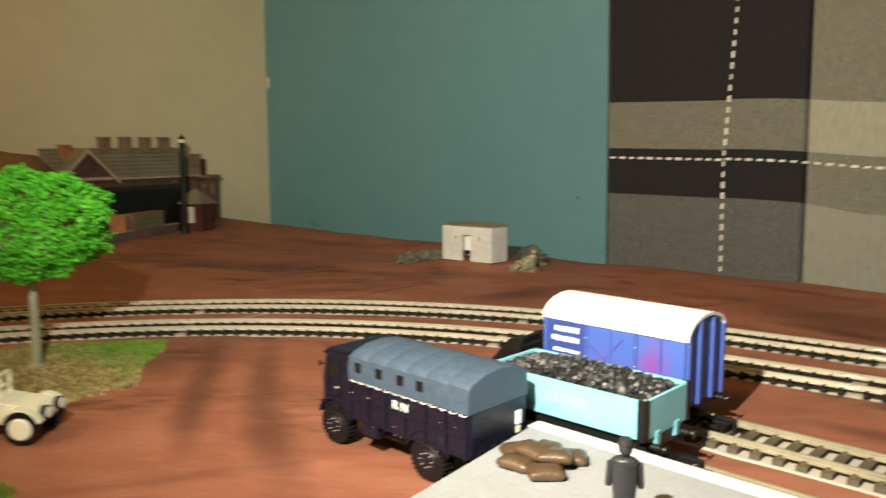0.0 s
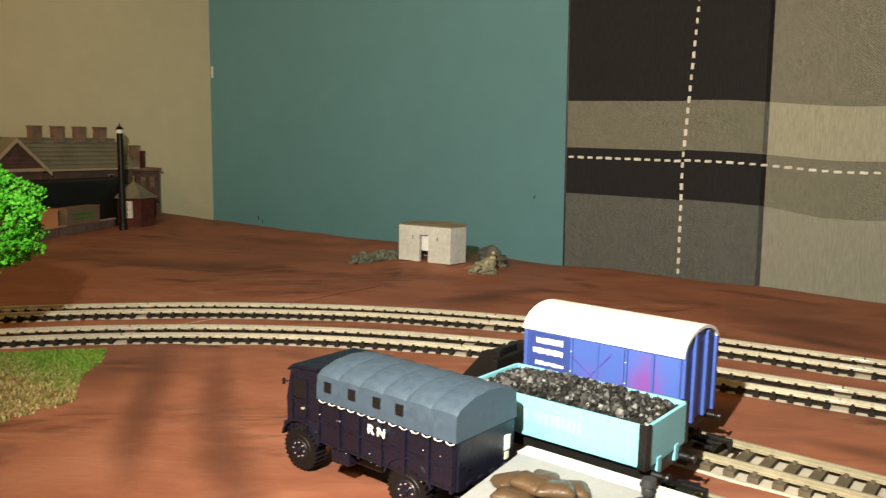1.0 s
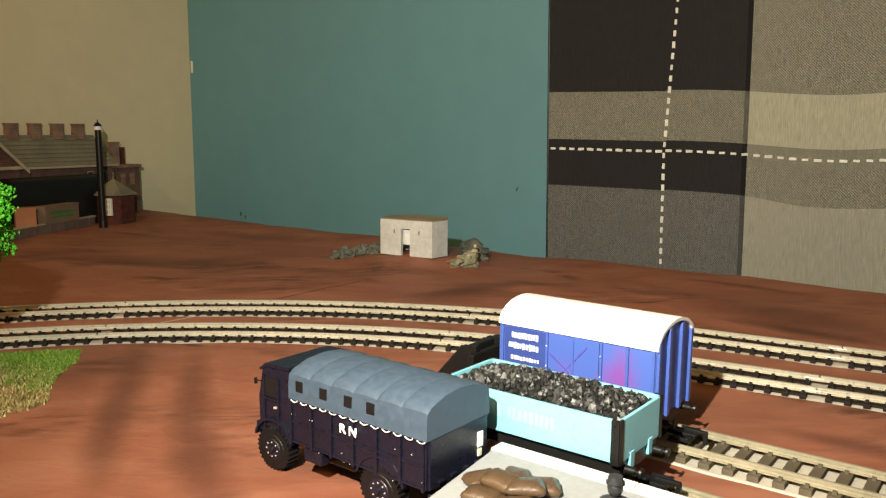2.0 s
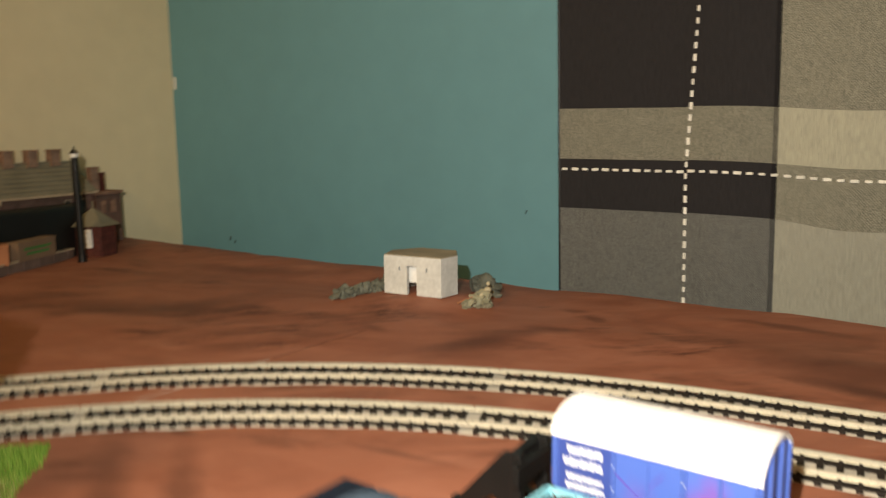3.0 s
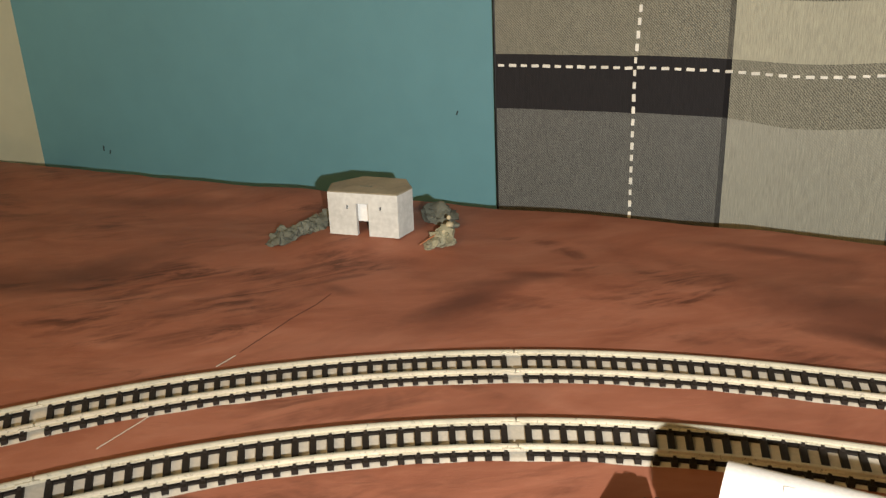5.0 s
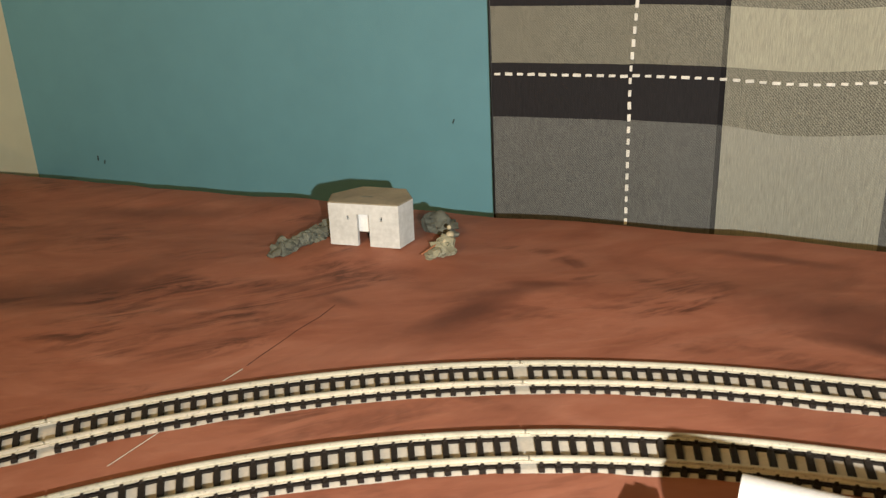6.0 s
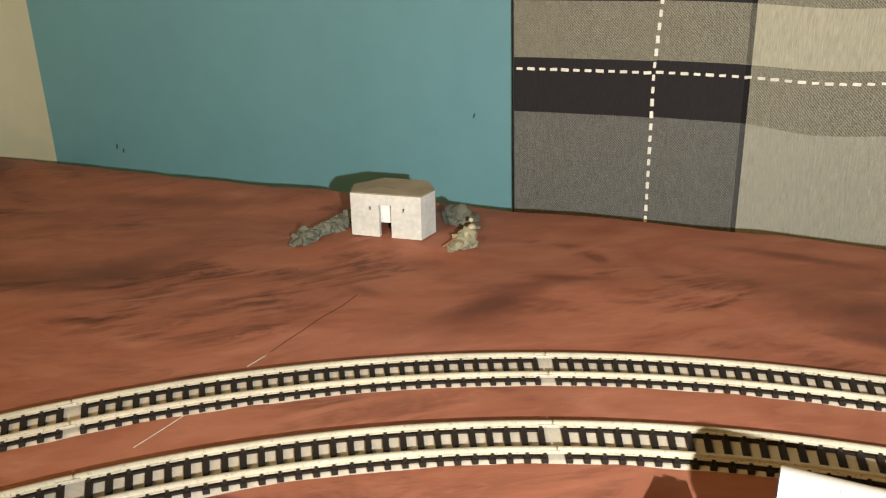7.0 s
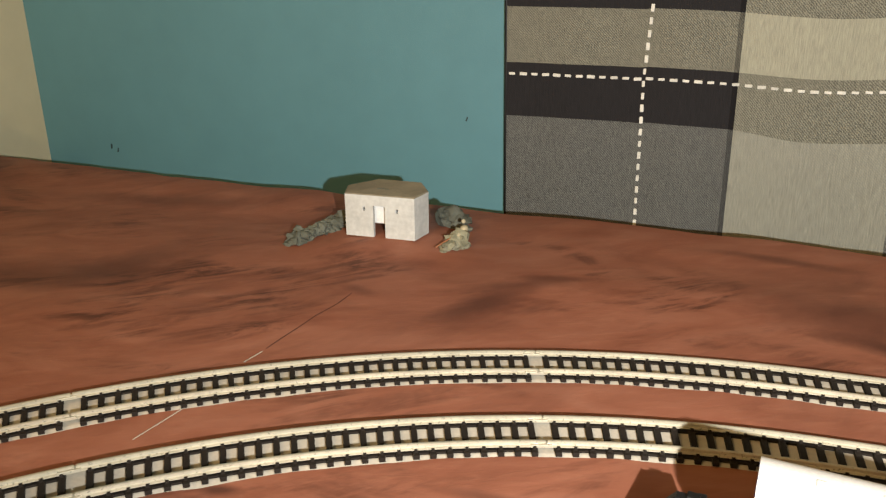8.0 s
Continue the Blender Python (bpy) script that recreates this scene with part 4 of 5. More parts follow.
                ball(bm, (x + 2.3 * math.cos(q), f + s * 0.5, 6.9 + 2.3 * math.sin(q)), 0.28, sub=1)
            part("wheel_nuts", bm, NICKEL, wh)
    # letters on the side towards the platform and on the other side
    me = text_mesh("R N", 3.9, 0.15, WHITE, "lettering")
    for s in (-1, 1):
        ob = new("lettering", me)
        ob.parent = body
        ob.matrix_local = pose(5.8 * MM, s * (hy + 0.75) * MM, 19.6 * MM, 90, 0, 0 if s < 0 else 180)
        tagged(ob, "white service letters")
    for ob in t.children:
        if not ob.name.startswith(("wheel", "cab")):
            ob.location.z += 2.0 * MM


truck()

# ---- the platform with its sacks and figures ----
PLAT_Z = 16.0


def platform():
    p = thing("station_platform", "grey model platform with a white painted edge", "platform", at(-59.2, -514.2, 0, -9))
    bm = B()
    out = [(0.6, 0), (420, 0), (420, -260), (200, -300), (41, -300)]
    a = [bm.verts.new((x, y - 5.6, PLAT_Z)) for x, y in out]
    b = [bm.verts.new((x, y - 5.6, 0)) for x, y in out]
    bm.faces.new(a)
    bm.faces.new(b[::-1])
    for i in range(5):
        bm.faces.new((a[i], b[i], b[(i + 1) % 5], a[(i + 1) % 5]))
    bmesh.ops.bevel(bm, geom=list(bm.edges), offset=0.35, segments=2, affect="EDGES")
    part("surface", bm, STONE, p)
    bm = B()
    box(bm, 0.08, -5.6, 13.0, 41.92, 0, PLAT_Z + 0.25, 0.25)
    slab_mesh = mesh_of("coping_slab", bm, COPING)
    for k in range(10):
        piece("coping_slab", slab_mesh, p, Matrix.Translation((42 * k * MM, 0, 0)))
    bm = B()
    box(bm, 0, -5.6, 0, 420, -1.6, 13.0)
    part("facing", bm, BRICK, p)


platform()


def sack():
    bm = B()
    for v in ball(bm, (0, 0, 0), 1, sub=3):
        x, y, z = v.co
        flat = lambda c, k: math.copysign(abs(c) ** k, c)
        corner = abs(x * y) * 2
        v.co = Vector((6.6 * flat(x, 0.5) * (1 + 0.10 * corner), 4.6 * flat(y, 0.5) * (1 + 0.12 * corner), (2.5 * flat(z, 0.8)) * (1 - 0.62 * abs(x) ** 3) * (1 - 0.4 * abs(y) ** 3) + 0.5 * noise.noise((x * 2.6, y * 2.6, z * 2)) + 2.0))
        v.co.z = max(v.co.z, 0)
    return tagged(part("coal_sack", bm, SACK, smooth=True), "plump brown resin sack lying on the platform", "sack", "sacks on the platform")


first = sack()
first.scale = (0.74, 0.74, 0.74)
SACKS = ((-51.5, -541.5, 0, 55), (-45.0, -537.0, 0, 100), (-37.5, -538.5, 0, 28), (-47.5, -550, 0, 2), (-38.2, -551.0, 0, 36), (-45.0, -544.5, 2.2, -10), (-39.0, -544.5, 2.0, 26))
for k, (x, y, z, a) in enumerate(SACKS):
    m = at(x, y, PLAT_Z + 0.15 + z, a) @ pose(0, 0, 0, 4 * (k % 3 - 1), 3 * (k % 2), 0)
    if k == 0:
        first.matrix_world = m @ Matrix.Diagonal((0.74, 0.74, 0.74, 1))
    else:
        copy_thing(first, m)


def figurine(name, label, m, mat, arms):
    """A painted figure, as one plain shape."""
    bm = B()
    for s in (-1, 1):
        tube(bm, (s * 1.3, 0, 0.6), (s * 1.0, 0, 9.5), 1.1, 1.5, n=8)
        box(bm, s * 1.3 - 0.9, -2.2, 0, s * 1.3 + 0.9, 1.2, 1.0, 0.3)
        tube(bm, (s * 3.0, 0, 16.2), (s * 3.6, -0.6 * arms, 10.5), 1.0, 0.8, n=7)
    tube(bm, (0, 0, 8.2), (0, 0, 16.8), 2.5, 3.1, n=12)
    ball(bm, (0, 0, 16.8), 3.2, 2.1, 1.2)
    ball(bm, (0, -0.1, 19.6), 1.6, 1.7, 2.0)
    tube(bm, (0, 0, 20.6), (0, 0, 22.0), 1.7, 1.4, n=10)
    tube(bm, (0, -0.4, 20.3), (0, -0.4, 20.7), 1.9, n=10)
    ob = part(name, bm, mat, smooth=True)
    ob.matrix_world = m
    return tagged(ob, label, "figurine")


figurine("figurine", "small charcoal-painted standing figure on the platform", at(-10.5, -567.6, PLAT_Z + 0.25, 200), SUIT, 2)

# ---- the pillbox and its banks ----


def pillbox():
    gz = 9.2
    p = thing("pillbox", "pale weathered concrete model pillbox with a low doorway", "pillbox", at(-287.7, -197.5, gz))
    H, t = 26.6, 3.0
    plan = [(-23.3, 0), (23.3, 0), (27.2, 17.5), (17, 36), (-14, 37), (-28.3, 17.5)]
    inner_ = [(-20.6, t), (20.6, t), (23.9, 17.3), (15.2, 32.8), (-12.4, 33.8), (-25.0, 17.3)]
    n = len(plan)
    bm = B()
    for i in range(1, n):
        j = (i + 1) % n
        q = [plan[i], plan[j], inner_[j], inner_[i]]
        lo = [bm.verts.new((x, y, -1.5)) for x, y in q]
        hi = [bm.verts.new((x, y, H - 0.4)) for x, y in q]
        bm.faces.new(lo[::-1])
        bm.faces.new(hi)
        for k in range(4):
            bm.faces.new((lo[k], lo[(k + 1) % 4], hi[(k + 1) % 4], hi[k]))
    part("wall", bm, PILLBOX, p)
    # front with the doorway and two loopholes
    bm = B()
    d0, d1, dh = -4.4, 3.6, 19.5
    top = H - 0.4
    holes = [(-11.2, -9.8), (11.0, 12.4)]
    xs = [-23.3, holes[0][0], holes[0][1], d0, d1, holes[1][0], holes[1][1], 23.3]
    for a, b in zip(xs, xs[1:]):
        if (a, b) == (d0, d1):
            box(bm, a, 0, dh, b, t, top)
        elif (a, b) in holes:
            box(bm, a, 0, -1.5, b, t, 15.6)
            box(bm, a, 0, 18.4, b, t, top)
        else:
            box(bm, a, 0, -1.5, b, t, top)
    bmesh.ops.remove_doubles(bm, verts=bm.verts, dist=0.001)
    front = part("front_wall", bm, PILLBOX, p)
    bm = B()
    for a, b in holes:
        box(bm, a - 0.8, t - 0.6, 15.0, b + 0.8, t + 1.2, 19.0)
    part("loophole", bm, BLACK, front, "dark loophole")
    bm = B()
    box(bm, d0 - 3.0, 5.4, 6.4, d1 - 1.5, 7.6, top - 1, 0.3)
    part("inner_wall", bm, WHITE, p, "bright inner blast wall")
    bm = B()
    o = [(x * 1.004, y * 1.004 - 0.1) for x, y in plan]
    lo = [bm.verts.new((x, y, H - 0.4)) for x, y in o]
    hi = [bm.verts.new((x * 0.965, 0.8 + y * 0.965, H + 0.2)) for x, y in o]
    c = bm.verts.new((0, 19, H + 1.0))
    bm.faces.new(lo[::-1])
    for i in range(n):
        j = (i + 1) % n
        bm.faces.new((lo[i], lo[j], hi[j], hi[i]))
        bm.faces.new((hi[i], hi[j], c))
    part("roof", bm, PILLROOF, p, "dusty brown concrete roof")
    bm = B()
    box(bm, -6, 12, H + 0.2, 2, 13.6, H + 0.9, 0.3)
    part("roof_crack", bm, ROCK, p)


pillbox()


def bank(label, pts, mat, seed, r, spread=4.5, rise=0.42):
    """A low ridge of broken rock along a line of (x, y, size)."""
    x0, y0, _ = pts[0]
    b = thing("rock_bank", label, "rocks", at(x0, y0, 0))
    rr = random.Random(seed)
    for x, y, s in pts:
        for k in range(7):
            bm = B()
            c = Vector((x + rr.uniform(-spread, spread), y + rr.uniform(-spread, spread), height(x, y) + s * r * rise * k / 6))
            vs = ball(bm, c, s * r * rr.uniform(0.4, 0.75), s * r * rr.uniform(0.35, 0.7), s * r * rr.uniform(0.3, 0.55), sub=2)
            for v in vs:
                v.co = c + (v.co - c) * (1 + 0.5 * noise.noise((v.co.x * 0.3, v.co.y * 0.3, v.co.z * 0.4 + seed)) + 0.45 * noise.noise((v.co.x * 0.8, v.co.y * 0.8, v.co.z * 0.8)))
            turn_all(bm, Matrix.Translation((-x0, -y0, 0)))
            part("rock", bm, mat, b, smooth=True)


bank("low bank of grey-green broken rock beside the pillbox", [(-342, -211, 0.9), (-339, -203, 1.0), (-336, -195, 1.05), (-332, -187, 1.1), (-328, -179, 1.2), (-324, -171, 1.3), (-320, -163, 1.4), (-316, -156, 1.5)], ROCK, 3, 7.4, 3.2, 0.6)
bank("grey rock bank behind the pillbox", [(-256, -151, 1.5), (-251, -150, 1.6), (-246, -152, 1.2)], ROCK, 8, 7.0, 3.0, 0.9)
bank("pale lichen-green rock bank at the pillbox corner", [(-243, -198, 1.0), (-240, -191, 1.3), (-237, -184, 1.6)], plain("lichen_rock", (0.27, 0.26, 0.18), 0.85, vary=0.45, scale=300, relief=0.8, dist=0.0006), 14, 5.6, 2.6, 0.8)
bm = B()
ball(bm, (-236.5, -181, 13.2), 2.7, 3.4, 2.2)
ball(bm, (-238.0, -177, 16.6), 1.5, 1.4, 1.6)
tube(bm, (-239, -188, 9.5), (-237, -183, 12.5), 1.3, 1.8, n=8)
tagged(part("crouching_figurine", bm, SAND, smooth=True), "tiny pale crouching figure on the rocks", "figurine")
bm = B()
tube(bm, (-249, -203, 7.0), (-241, -189, 10.5), 0.5, n=6)
tagged(part("stick", bm, CRATE), "thin orange-brown stick lying by the rocks", "stick")

# ---- the station buildings by the cream wall ----


def chimney(parent, x, y, z0, z1, w, d, mat):
    bm = B()
    box(bm, x - d / 2, y - w / 2, z0, x + d / 2, y + w / 2, z1 - 1.4, 0.2)
    box(bm, x - d / 2 - 0.6, y - w / 2 - 0.6, z1 - 1.6, x + d / 2 + 0.6, y + w / 2 + 0.6, z1, 0.2)
    st = part("chimney", bm, mat, parent)
    return st


def station():
    gz = 5.0
    s = thing("station_house", "brown brick station house with slate roof and four chimneys", "house", at(0, 0, gz))
    xf, xb, y0, y1, ze, zr = -693, -717, -310, -136, 62, 90
    bm = B()
    box(bm, xb, y0, -2, xf, y1 - 3, ze)
    part("wall", bm, BRICK, s)
    xr = -709
    bm = B()
    v = [bm.verts.new(q) for q in ((xf + 4, y0, ze - 1), (xf + 4, y1, ze - 1), (xb - 2, y1, ze - 1), (xb - 2, y0, ze - 1), (xr, y0, zr), (xr, y1 - 14, zr))]
    for f in ((0, 1, 5, 4), (1, 2, 5), (2, 3, 4, 5), (0, 4, 3), (0, 3, 2, 1)):
        bm.faces.new([v[k] for k in f])
    roof = part("roof", bm, SLATE, s, "grey-brown hipped slate roof")
    for k in range(7):
        bm = B()
        q = k / 7
        x, z = xf + 4 + (xr - xf - 4) * q, ze - 1 + (zr - ze + 1) * q
        box(bm, x - 2.6, y0 + 1, z + 0.0, x + 1.0, y1 - 2 - 12 * q, z + 0.4, 0, None)
        part("slate_course", bm, SLATE, roof)
    bm = B()
    tube(bm, (xr, y0 - 1, zr + 0.2), (xr, y1 - 14, zr + 0.2), 1.2, n=8)
    part("ridge", bm, SLATE, roof)
    bm = B()
    box(bm, xf + 3.4, y0, ze - 3.2, xf + 5.0, y1, ze - 0.6, 0.2)
    part("gutter", bm, TIMBER, roof)
    for y in (-241, -216.5, -192, -168):
        chimney(s, xr, y, zr - 3, zr + 13, 10, 8, BRICKPALE)
    chimney(s, -706, -286, 60, 95, 10, 8, CRATE)
    # cross gable with barge boards
    gx, gy, hw, gp, ge = -686, -277, 31, 90, 61
    bm = B()
    a = [bm.verts.new((gx, y, z)) for y, z in ((gy - hw + 3, -2), (gy + hw - 3, -2), (gy + hw - 3, ge), (gy, gp - 3), (gy - hw + 3, ge))]
    b = [bm.verts.new((xr, q.co.y, q.co.z)) for q in a]
    bm.faces.new(a)
    bm.faces.new(b[::-1])
    for i in range(5):
        bm.faces.new((a[i], b[i], b[(i + 1) % 5], a[(i + 1) % 5]))
    gab = part("gable", bm, BRICK, s)
    for sg in (-1, 1):
        bm = B()
        q = [bm.verts.new((x, y, z)) for x, y, z in ((gx + 5, gy, gp), (gx + 5, gy + sg * (hw + 2), ge - 3), (xr, gy + sg * (hw + 2), ge - 3), (xr, gy, gp))]
        r = [bm.verts.new(v_.co + Vector((0, 0, 1.6))) for v_ in q]
        bm.faces.new(q)
        bm.faces.new(r[::-1])
        for i in range(4):
            bm.faces.new((q[i], r[i], r[(i + 1) % 4], q[(i + 1) % 4]))
        part("gable_roof", bm, SLATE, gab)
        bm = B()
        q = [(gx + 5.2, gy, gp + 1.2), (gx + 5.2, gy + sg * (hw + 2.5), ge - 2.4), (gx + 5.2, gy + sg * (hw + 2.5), ge - 6.0), (gx + 5.2, gy, gp - 3.0)]
        f0 = [bm.verts.new(w) for w in q]
        f1 = [bm.verts.new((w[0] + 1.4, w[1], w[2])) for w in q]
        bm.faces.new(f0)
        bm.faces.new(f1[::-1])
        for i in range(4):
            bm.faces.new((f0[i], f1[i], f1[(i + 1) % 4], f0[(i + 1) % 4]))
        part("barge_board", bm, TIMBER, gab, "pale barge board")
    bm = B()
    box(bm, gx - 1, gy - hw + 1, ge - 1.5, gx + 4, gy + hw - 1, ge + 1.5, 0.3)
    part("tie_beam", bm, TIMBER, gab)
    # lower wing at the far end
    bm = B()
    box(bm, -716, -139, -2, -690, -108, 57, 0.3)
    wing = part("wing", bm, BRICK, s)
    bm = B()
    box(bm, -717, -140, 56.5, -688, -106, 59.5, 0.4)
    part("parapet", bm, BRICKPALE, wing)
    for y in (-130, -118):
        bm = B()
        box(bm, -690.3, y - 3, 38, -689.4, y + 3, 50, 0.1)
        part("window", bm, BRICKPALE, wing)
    chimney(s, -704, -129, 56, 84, 9, 7, BRICKPALE)
    chimney(s, -704, -119, 56, 78, 4, 5, BRICKRED)
    for y in (-168, -152):
        bm = B()
        box(bm, xf - 0.4, y - 3.4, 42, xf + 0.5, y + 3.4, 54, 0.1)
        w_ = part("window", bm, TIMBER, s)
        bm = B()
        box(bm, xf + 0.4, y - 2.6, 42.8, xf + 0.8, y + 2.6, 53.2)
        part("pane", bm, BLACK, w_)


station()


def hut():
    gz = 4.5
    h = thing("brick_hut", "dark red brick hut with a pointed grey roof", "hut", at(-664, -163, gz, 10))
    bm = B()
    tube(bm, (0, 0, -2), (0, 0, 32), 19.5, n=6)
    part("wall", bm, BRICKRED, h)
    bm = B()
    tube(bm, (0, 0, 31.6), (0, 0, 47), 24.0, 1.5, n=6)
    part("roof", bm, SLATE, h)
    bm = B()
    tube(bm, (0, 0, 46), (0, 0, 53), 0.9, 0.5, n=8)
    ball(bm, (0, 0, 53), 1.2)
    part("finial", bm, SLATE, h)
    bm = B()
    win = Matrix.Translation((6.0, -15.4, 20)) @ Matrix.Rotation(radians(-90), 4, "Z")
    for y in (-4.4, -1.5, 1.5, 4.4):
        box(bm, 0, y - 0.7, -8.5, 2.4, y + 0.7, 8.5, 0, win)
    for z in (-8, -2.7, 2.7, 8):
        box(bm, 0, -5, z - 0.7, 2.2, 5, z + 0.7, 0, win)
    part("window", bm, WHITE, h, "white latticed window")


hut()


def lamp_post():
    p = thing("station_lamp", "tall black station lamp post with a white collar", "street lamp", at(-640, -196.5, 1.0))
    bm = B()
    tube(bm, (0, 0, 0), (0, 0, 12), 4.6, 3.6, n=12)
    tube(bm, (0, 0, 12), (0, 0, 101), 3.3, 3.0, n=12)
    part("post", bm, BLACK, p, smooth=True)
    bm = B()
    tube(bm, (0, 0, 101), (0, 0, 104.5), 3.6, n=12)
    part("collar", bm, WHITE, p, "white collar")
    bm = B()
    tube(bm, (0, 0, 104.5), (0, 0, 108), 4.2, 1.6, n=8)
    tube(bm, (0, 0, 108), (0, 0, 111), 0.8, 0.4, n=6)
    part("cap", bm, BLACK, p)


lamp_post()


def bay_platform():
    p = thing("bay_platform", "low stone platform with a pale coping before the station", "platform", at(-636, -284, 1.5, 107.5))
    bm = B()
    box(bm, -70, 0, -2, 104, 16, 13.0, 0.3)
    part("wall", bm, WALLSTONE, p)
    bm = B()
    box(bm, -70.6, -0.9, 13.0, 104.6, 4.5, 14.4, 0.3)
    part("coping", bm, TIMBER, p)
    for k in range(9):
        bm = B()
        x = -62 + 19.5 * k
        box(bm, x, -0.8, -1, x + 3.4, 0.2, 13.0, 0.2)
        part("pier", bm, WALLSTONE, p)


bay_platform()


def crate(label, m, w, d, h, mat, ink):
    c = thing("crate", label, "crate", m, "crates on the bay platform")
    bm = B()
    box(bm, -w / 2, -d / 2, 0, w / 2, d / 2, h, 0.4)
    part("box", bm, mat, c)
    bm = B()
    box(bm, -w / 2 - 0.4, -d / 2 - 0.4, h - 1.4, w / 2 + 0.4, d / 2 + 0.4, h + 0.4, 0.2)
    part("lid", bm, mat, c)
    if ink:
        bm = B()
        for z, a in ((h * 0.62, 0.36), (h * 0.36, 0.30)):
            box(bm, -w * a, -d / 2 - 0.25, z - 1.1, w * a, -d / 2 + 0.1, z + 1.1, 0.1)
        part("print", bm, ink, c, "green printing")


crate("plain orange-brown card crate on the platform", at(-648, -272, 14.6, 62), 17, 15, 17, CRATE, None)
crate("faded brown crate with green printing", at(-656.5, -234, 14.6, 107.5), 48, 12, 16.5, CRATE_DULL, GREENINK)


def engine():
    e = thing("black_locomotive", "plain black model locomotive standing before the station", "locomotive", at(-679.5, -226, 6.0, 93))
    bm = B()
    out = [(-11, 6)] + [(-11, 44)] + [(11 * math.cos(q), 44 + 7 * math.sin(q)) for q in [math.pi * (1 - k / 12) for k in range(1, 12)]] + [(11, 44), (11, 6)]
    vs = prism(bm, out, -50, 62)
    bmesh.ops.transform(bm, matrix=Matrix.Rotation(radians(-90), 4, "Z"), verts=vs)
    bmesh.ops.bevel(bm, geom=[ed for ed in bm.edges if abs(ed.verts[0].co.x - ed.verts[1].co.x) < 0.01], offset=5.0, segments=4, affect="EDGES")
    part("body", bm, BLACK, e, smooth=True)
    bm = B()
    box(bm, -60, -9, 0, 48, 9, 7, 0.5)
    part("frame", bm, BLACK, e)
    for x in (-40, -20, 0, 20, 38):
        for sg in (-1, 1):
            bm = B()
            tube(bm, (x, sg * 9 - 1, 4), (x, sg * 9 + 1, 4), 5, n=16)
            part("wheel", bm, BLACK, e)
    bm = B()
    for sg in (-1, 1):
        tube(bm, (49.5, sg * 7, 26), (53, sg * 7, 26), 2.6, 2.2, n=12)
    part("lamp", bm, WHITE, e)


engine()

# brown hill behind the tree
bm = B()
vs = ball(bm, (-668, -372, 0), 46, 74, 99, sub=4)
for v in vs:
    k = 1 + 0.10 * noise.noise((v.co.x * 0.02, v.co.y * 0.02, v.co.z * 0.03)) + 0.03 * noise.noise((v.co.x * 0.1, v.co.y * 0.1, v.co.z * 0.1))
    v.co = Vector((-668, -372, 0)) + (v.co - Vector((-668, -372, 0))) * k
    v.co.z = max(v.co.z, -4)
tagged(part("hill", bm, plain("brown_hill_paint", (0.17, 0.085, 0.035), 0.85, vary=0.4, scale=60), smooth=True), "rounded brown painted hill by the side wall", "hill")

# ---- tree, grass, and the little ivory vehicle ----


def tree():
    t = thing("model_tree", "bright green model tree with a pale bare trunk", "tree", at(-306, -540, 0))
    bm = B()
    tube(bm, (0, 0, -0.3), (1.0, 0, 20), 2.6, 2.0, n=10)
    tube(bm, (1.0, 0, 19), (0.2, 0, 42), 2.1, 1.8, n=10)
    tube(bm, (0, 0, -0.3), (0, 0, 1.2), 4.0, 2.6, n=10)
    trunk = part("trunk", bm, TRUNK, t, smooth=True)
    rr = random.Random(4)
    bm = B()
    for k in range(16):
        q = 2 * math.pi * k / 16 + rr.random()
        e = Vector((4 + 22 * math.cos(q) * rr.uniform(0.5, 1), 26 * math.sin(q) * rr.uniform(0.5, 1), rr.uniform(50, 84)))
        m = Vector((6 * math.cos(q), 6 * math.sin(q), 46 + 6 * rr.random()))
        tube(bm, (0.2, 0, 38 + 4 * rr.random()), m, 1.3, 0.9, n=6)
        tube(bm, m, e, 0.9, 0.35, n=5)
    part("limb", bm, TRUNK, trunk)
    # crown: clumps of torn foam and small leaves
    verts, faces = [], []
    proto = B()
    bmesh.ops.create_icosphere(proto, subdivisions=1, radius=1.0)
    proto.verts.index_update()
    pv, pf = [v.co.copy() for v in proto.verts], [[v.index for v in f.verts] for f in proto.faces]
    proto.free()
    C = Vector((4, 0, 66))
    for k in range(14000):
        d = Vector((rr.gauss(0, 1), rr.gauss(0, 1), rr.gauss(0, 1))).normalized()
        lump = 1 + 0.22 * noise.noise(d * 2.1) + 0.12 * noise.noise(d * 5.0)
        if noise.noise(d * 3.3 + Vector((5, 1, 2))) > 0.42:
            continue
        shell = rr.uniform(0.72, 1.0) ** 0.6
        p_ = C + Vector((d.x * 35, d.y * 33, d.z * 25)) * lump * shell
        if p_.z < 41:
            p_.z = 41 + rr.random() * 3
        s = rr.uniform(0.35, 0.85)
        rot = Euler((rr.random() * 6, rr.random() * 6, rr.random() * 6)).to_matrix()
        sc = Vector((s * rr.uniform(0.9, 1.6), s * rr.uniform(0.6, 1.1), s * rr.uniform(0.35, 0.8)))
        o = len(verts)
        verts += [p_ + rot @ Vector(a * b for a, b in zip(v * rr.uniform(0.7, 1.25), sc)) for v in pv]
        faces += [[i + o for i in f] for f in pf]
    me = bpy.data.meshes.new("crown")
    me.from_pydata([v * MM for v in verts], [], faces)
    me.materials.append(LEAF)
    crown = new("crown", me)
    crown.parent = t


tree()


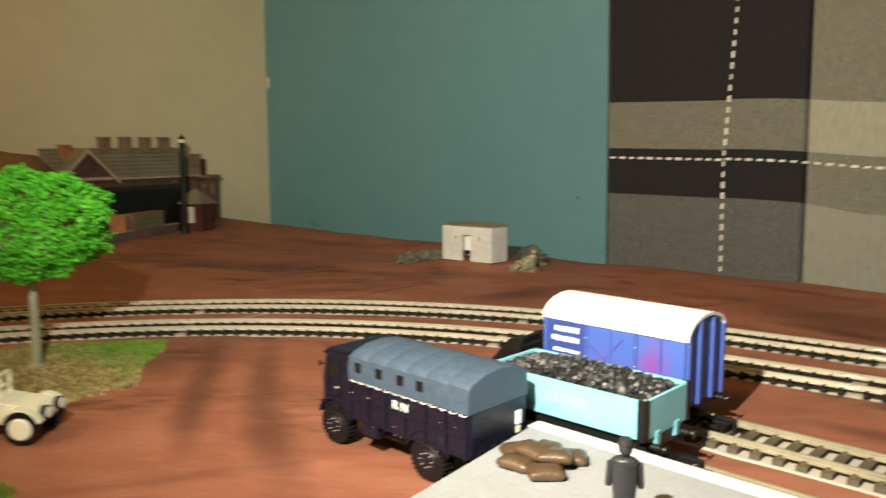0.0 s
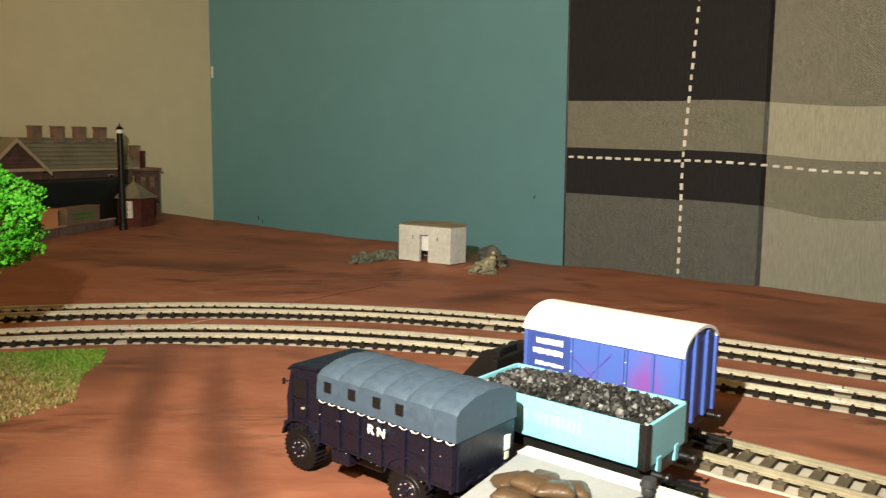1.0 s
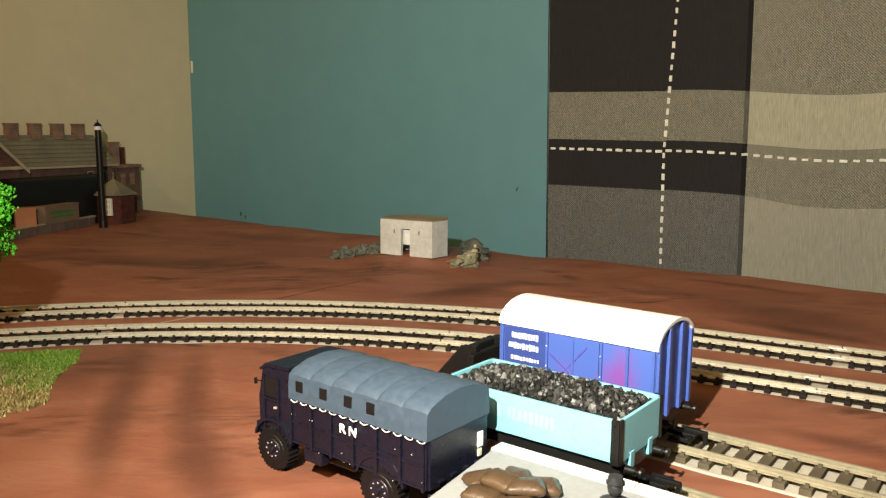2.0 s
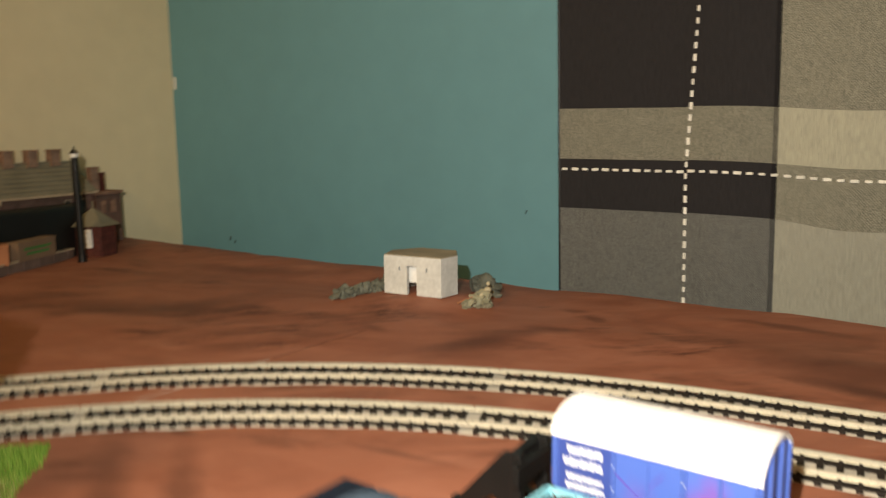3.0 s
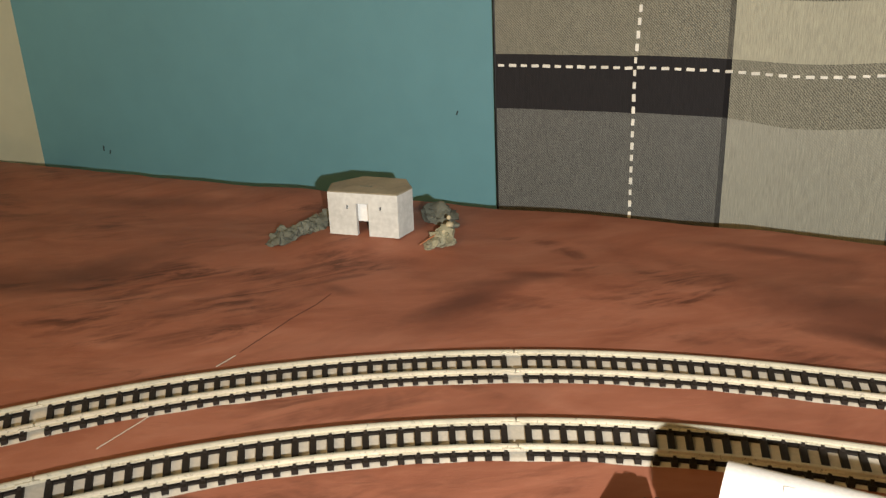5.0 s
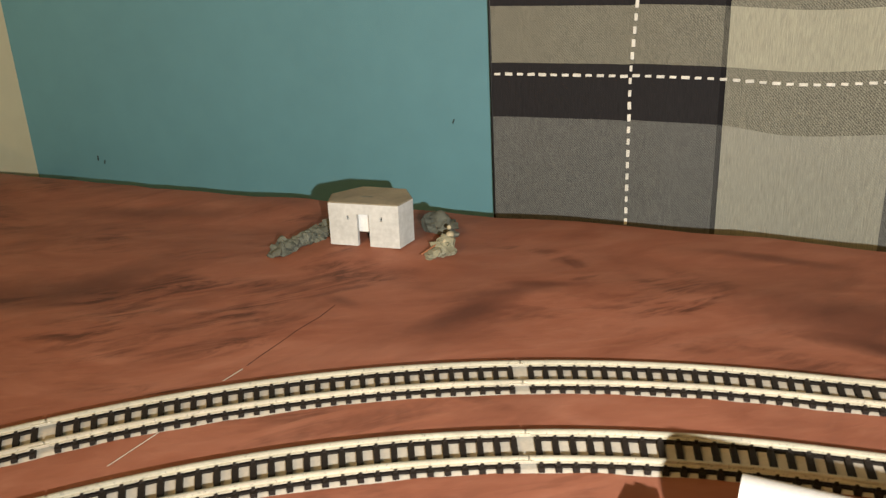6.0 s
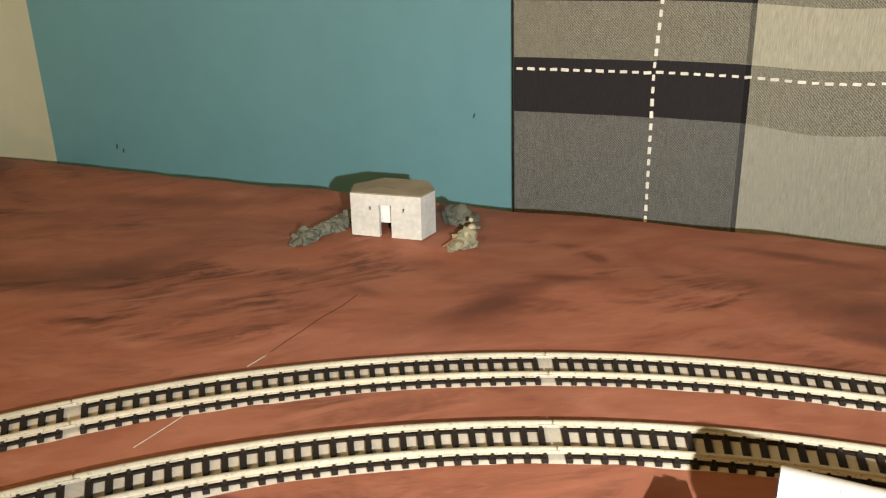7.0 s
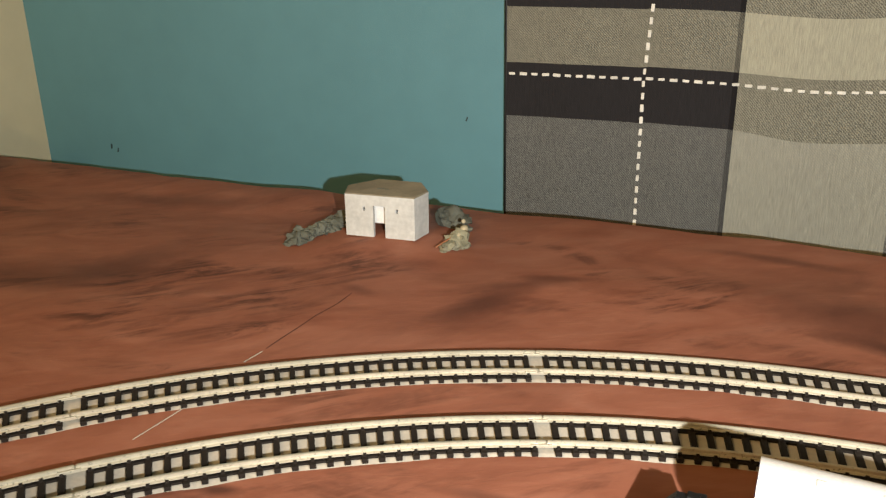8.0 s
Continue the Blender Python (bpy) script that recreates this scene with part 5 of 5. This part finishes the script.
def scatter(name, label, inside, count, mat, seed, tall, lo, hi):
    rr = random.Random(seed)
    verts, faces = [], []
    while count:
        x, y = rr.uniform(lo[0], hi[0]), rr.uniform(lo[1], hi[1])
        if not inside(x, y, rr.random()):
            continue
        count -= 1
        q, h, w = rr.random() * 6.3, tall * rr.uniform(0.4, 1.2), rr.uniform(0.35, 0.8)
        dx, dy = math.cos(q) * w, math.sin(q) * w
        lx, ly = rr.uniform(-1, 1) * h * 0.6, rr.uniform(-1, 1) * h * 0.6
        z = height(x, y) - 0.1
        o = len(verts)
        verts += [(x - dx, y - dy, z), (x + dx, y + dy, z), (x - dy * 0.6, y + dx * 0.6, z), (x + lx, y + ly, z + h)]
        faces += [(o, o + 1, o + 3), (o + 1, o + 2, o + 3), (o + 2, o, o + 3)]
    me = bpy.data.meshes.new(name)
    me.from_pydata([(a * MM, b * MM, c * MM) for a, b, c in verts], [], faces)
    me.materials.append(mat)
    return tagged(new(name, me), label, "grass", "", "stuff")


def patch(x, y, r):
    # bounded by the inner track and by a line from the track to the yard
    d = math.hypot(x - CX, y - CY)
    n = 6 * noise.noise((x * 0.05, y * 0.05, 1)) + 3 * (r - 0.5)
    return d < R_IN - 22 + n * 0.4 and (y - (-489)) < -2.55 * (x + 285) * 0.42 - 0 + n and x < -243 + n and not (y < -590)


scatter("green_grass", "fine green scatter grass beside the track", lambda x, y, r: patch(x, y, r) and y > -528 + 14 * r + 8 * noise.noise((x * 0.03, 0, 2)) , 7000, GRASS, 5, 1.5, (-420, -600), (-240, -470))
scatter("dry_grass", "coarse straw-coloured scatter in front of the grass", lambda x, y, r: patch(x, y, r) and y < -514 + 10 * r + 8 * noise.noise((x * 0.03, 0, 2)), 11000, STRAW, 6, 1.9, (-420, -600), (-240, -490))
scatter("green_grass", "small tuft of green scatter grass on the yard", lambda x, y, r: (x + 186) ** 2 + (y + 628) ** 2 < 14 ** 2 * (0.6 + 0.6 * r), 900, GRASS, 9, 1.5, (-210, -650), (-165, -605))


def vehicle():
    v = thing("ivory_scout_car", "small ivory open vehicle with black-rimmed wheels", "toy car", at(-231.5, -594.5, 0.0, 35))
    bm = B()
    prism(bm, [(-20, 6), (-20, 13), (-16, 14.5), (2, 14.5), (6, 13.5), (17, 12), (19, 9.5), (18, 6)], -7.5, 7.5)
    bmesh.ops.bevel(bm, geom=list(bm.edges), offset=0.8, segments=2, affect="EDGES")
    body = part("body", bm, IVORY, v, smooth=True)
    bm = B()
    box(bm, -15, -5.6, 11.5, 0, 5.6, 14.9, 0.4)
    part("seat", bm, IVORY, body)
    bm = B()
    for y in (-6.4, 0, 6.4):
        box(bm, 1.0, y - 0.55, 13.5, 2.1, y + 0.55, 22, 0.2)
    for z in (17.2, 21.6):
        box(bm, 1.0, -6.9, z - 0.5, 2.1, 6.9, z + 0.5, 0.2)
    part("windscreen_frame", bm, IVORY, v)
    for x, r in ((-12, 6.6), (13, 5.6)):
        for s in (-1, 1):
            bm = B()
            y = s * 9.0
            tube(bm, (x, y - 1.7, r), (x, y + 1.7, r), r, n=24)
            w = part("wheel", bm, RUBBER, v, smooth=True)
            bm = B()
            tube(bm, (x, y + s * 1.6, r), (x, y + s * 2.2, r), r * 0.74, r * 0.62, n=20)
            part("hub", bm, IVORY, w, "ivory wheel hub")
            bm = B()
            arc = [(x + (r + 1.6) * math.cos(q), r + (r + 1.6) * math.sin(q)) for q in [math.pi * (0.1 + 0.8 * k / 8) for k in range(9)]]
            arc += [(x + (r + 0.8) * math.cos(q), r + (r + 0.8) * math.sin(q)) for q in [math.pi * (0.9 - 0.8 * k / 8) for k in range(9)]]
            prism(bm, arc, min(y - 1.8, y + 1.8), max(y - 1.8, y + 1.8))
            part("mudguard", bm, IVORY, v)
    for s in (-1, 1):
        bm = B()
        tube(bm, (18.2, s * 5.0, 10), (20.4, s * 5.0, 10), 2.4, n=16)
        hl = part("headlamp", bm, BLACK, v)
        bm = B()
        tube(bm, (20.3, s * 5.0, 10), (20.8, s * 5.0, 10), 1.9, n=16)
        part("lens", bm, WHITE, hl)


vehicle()
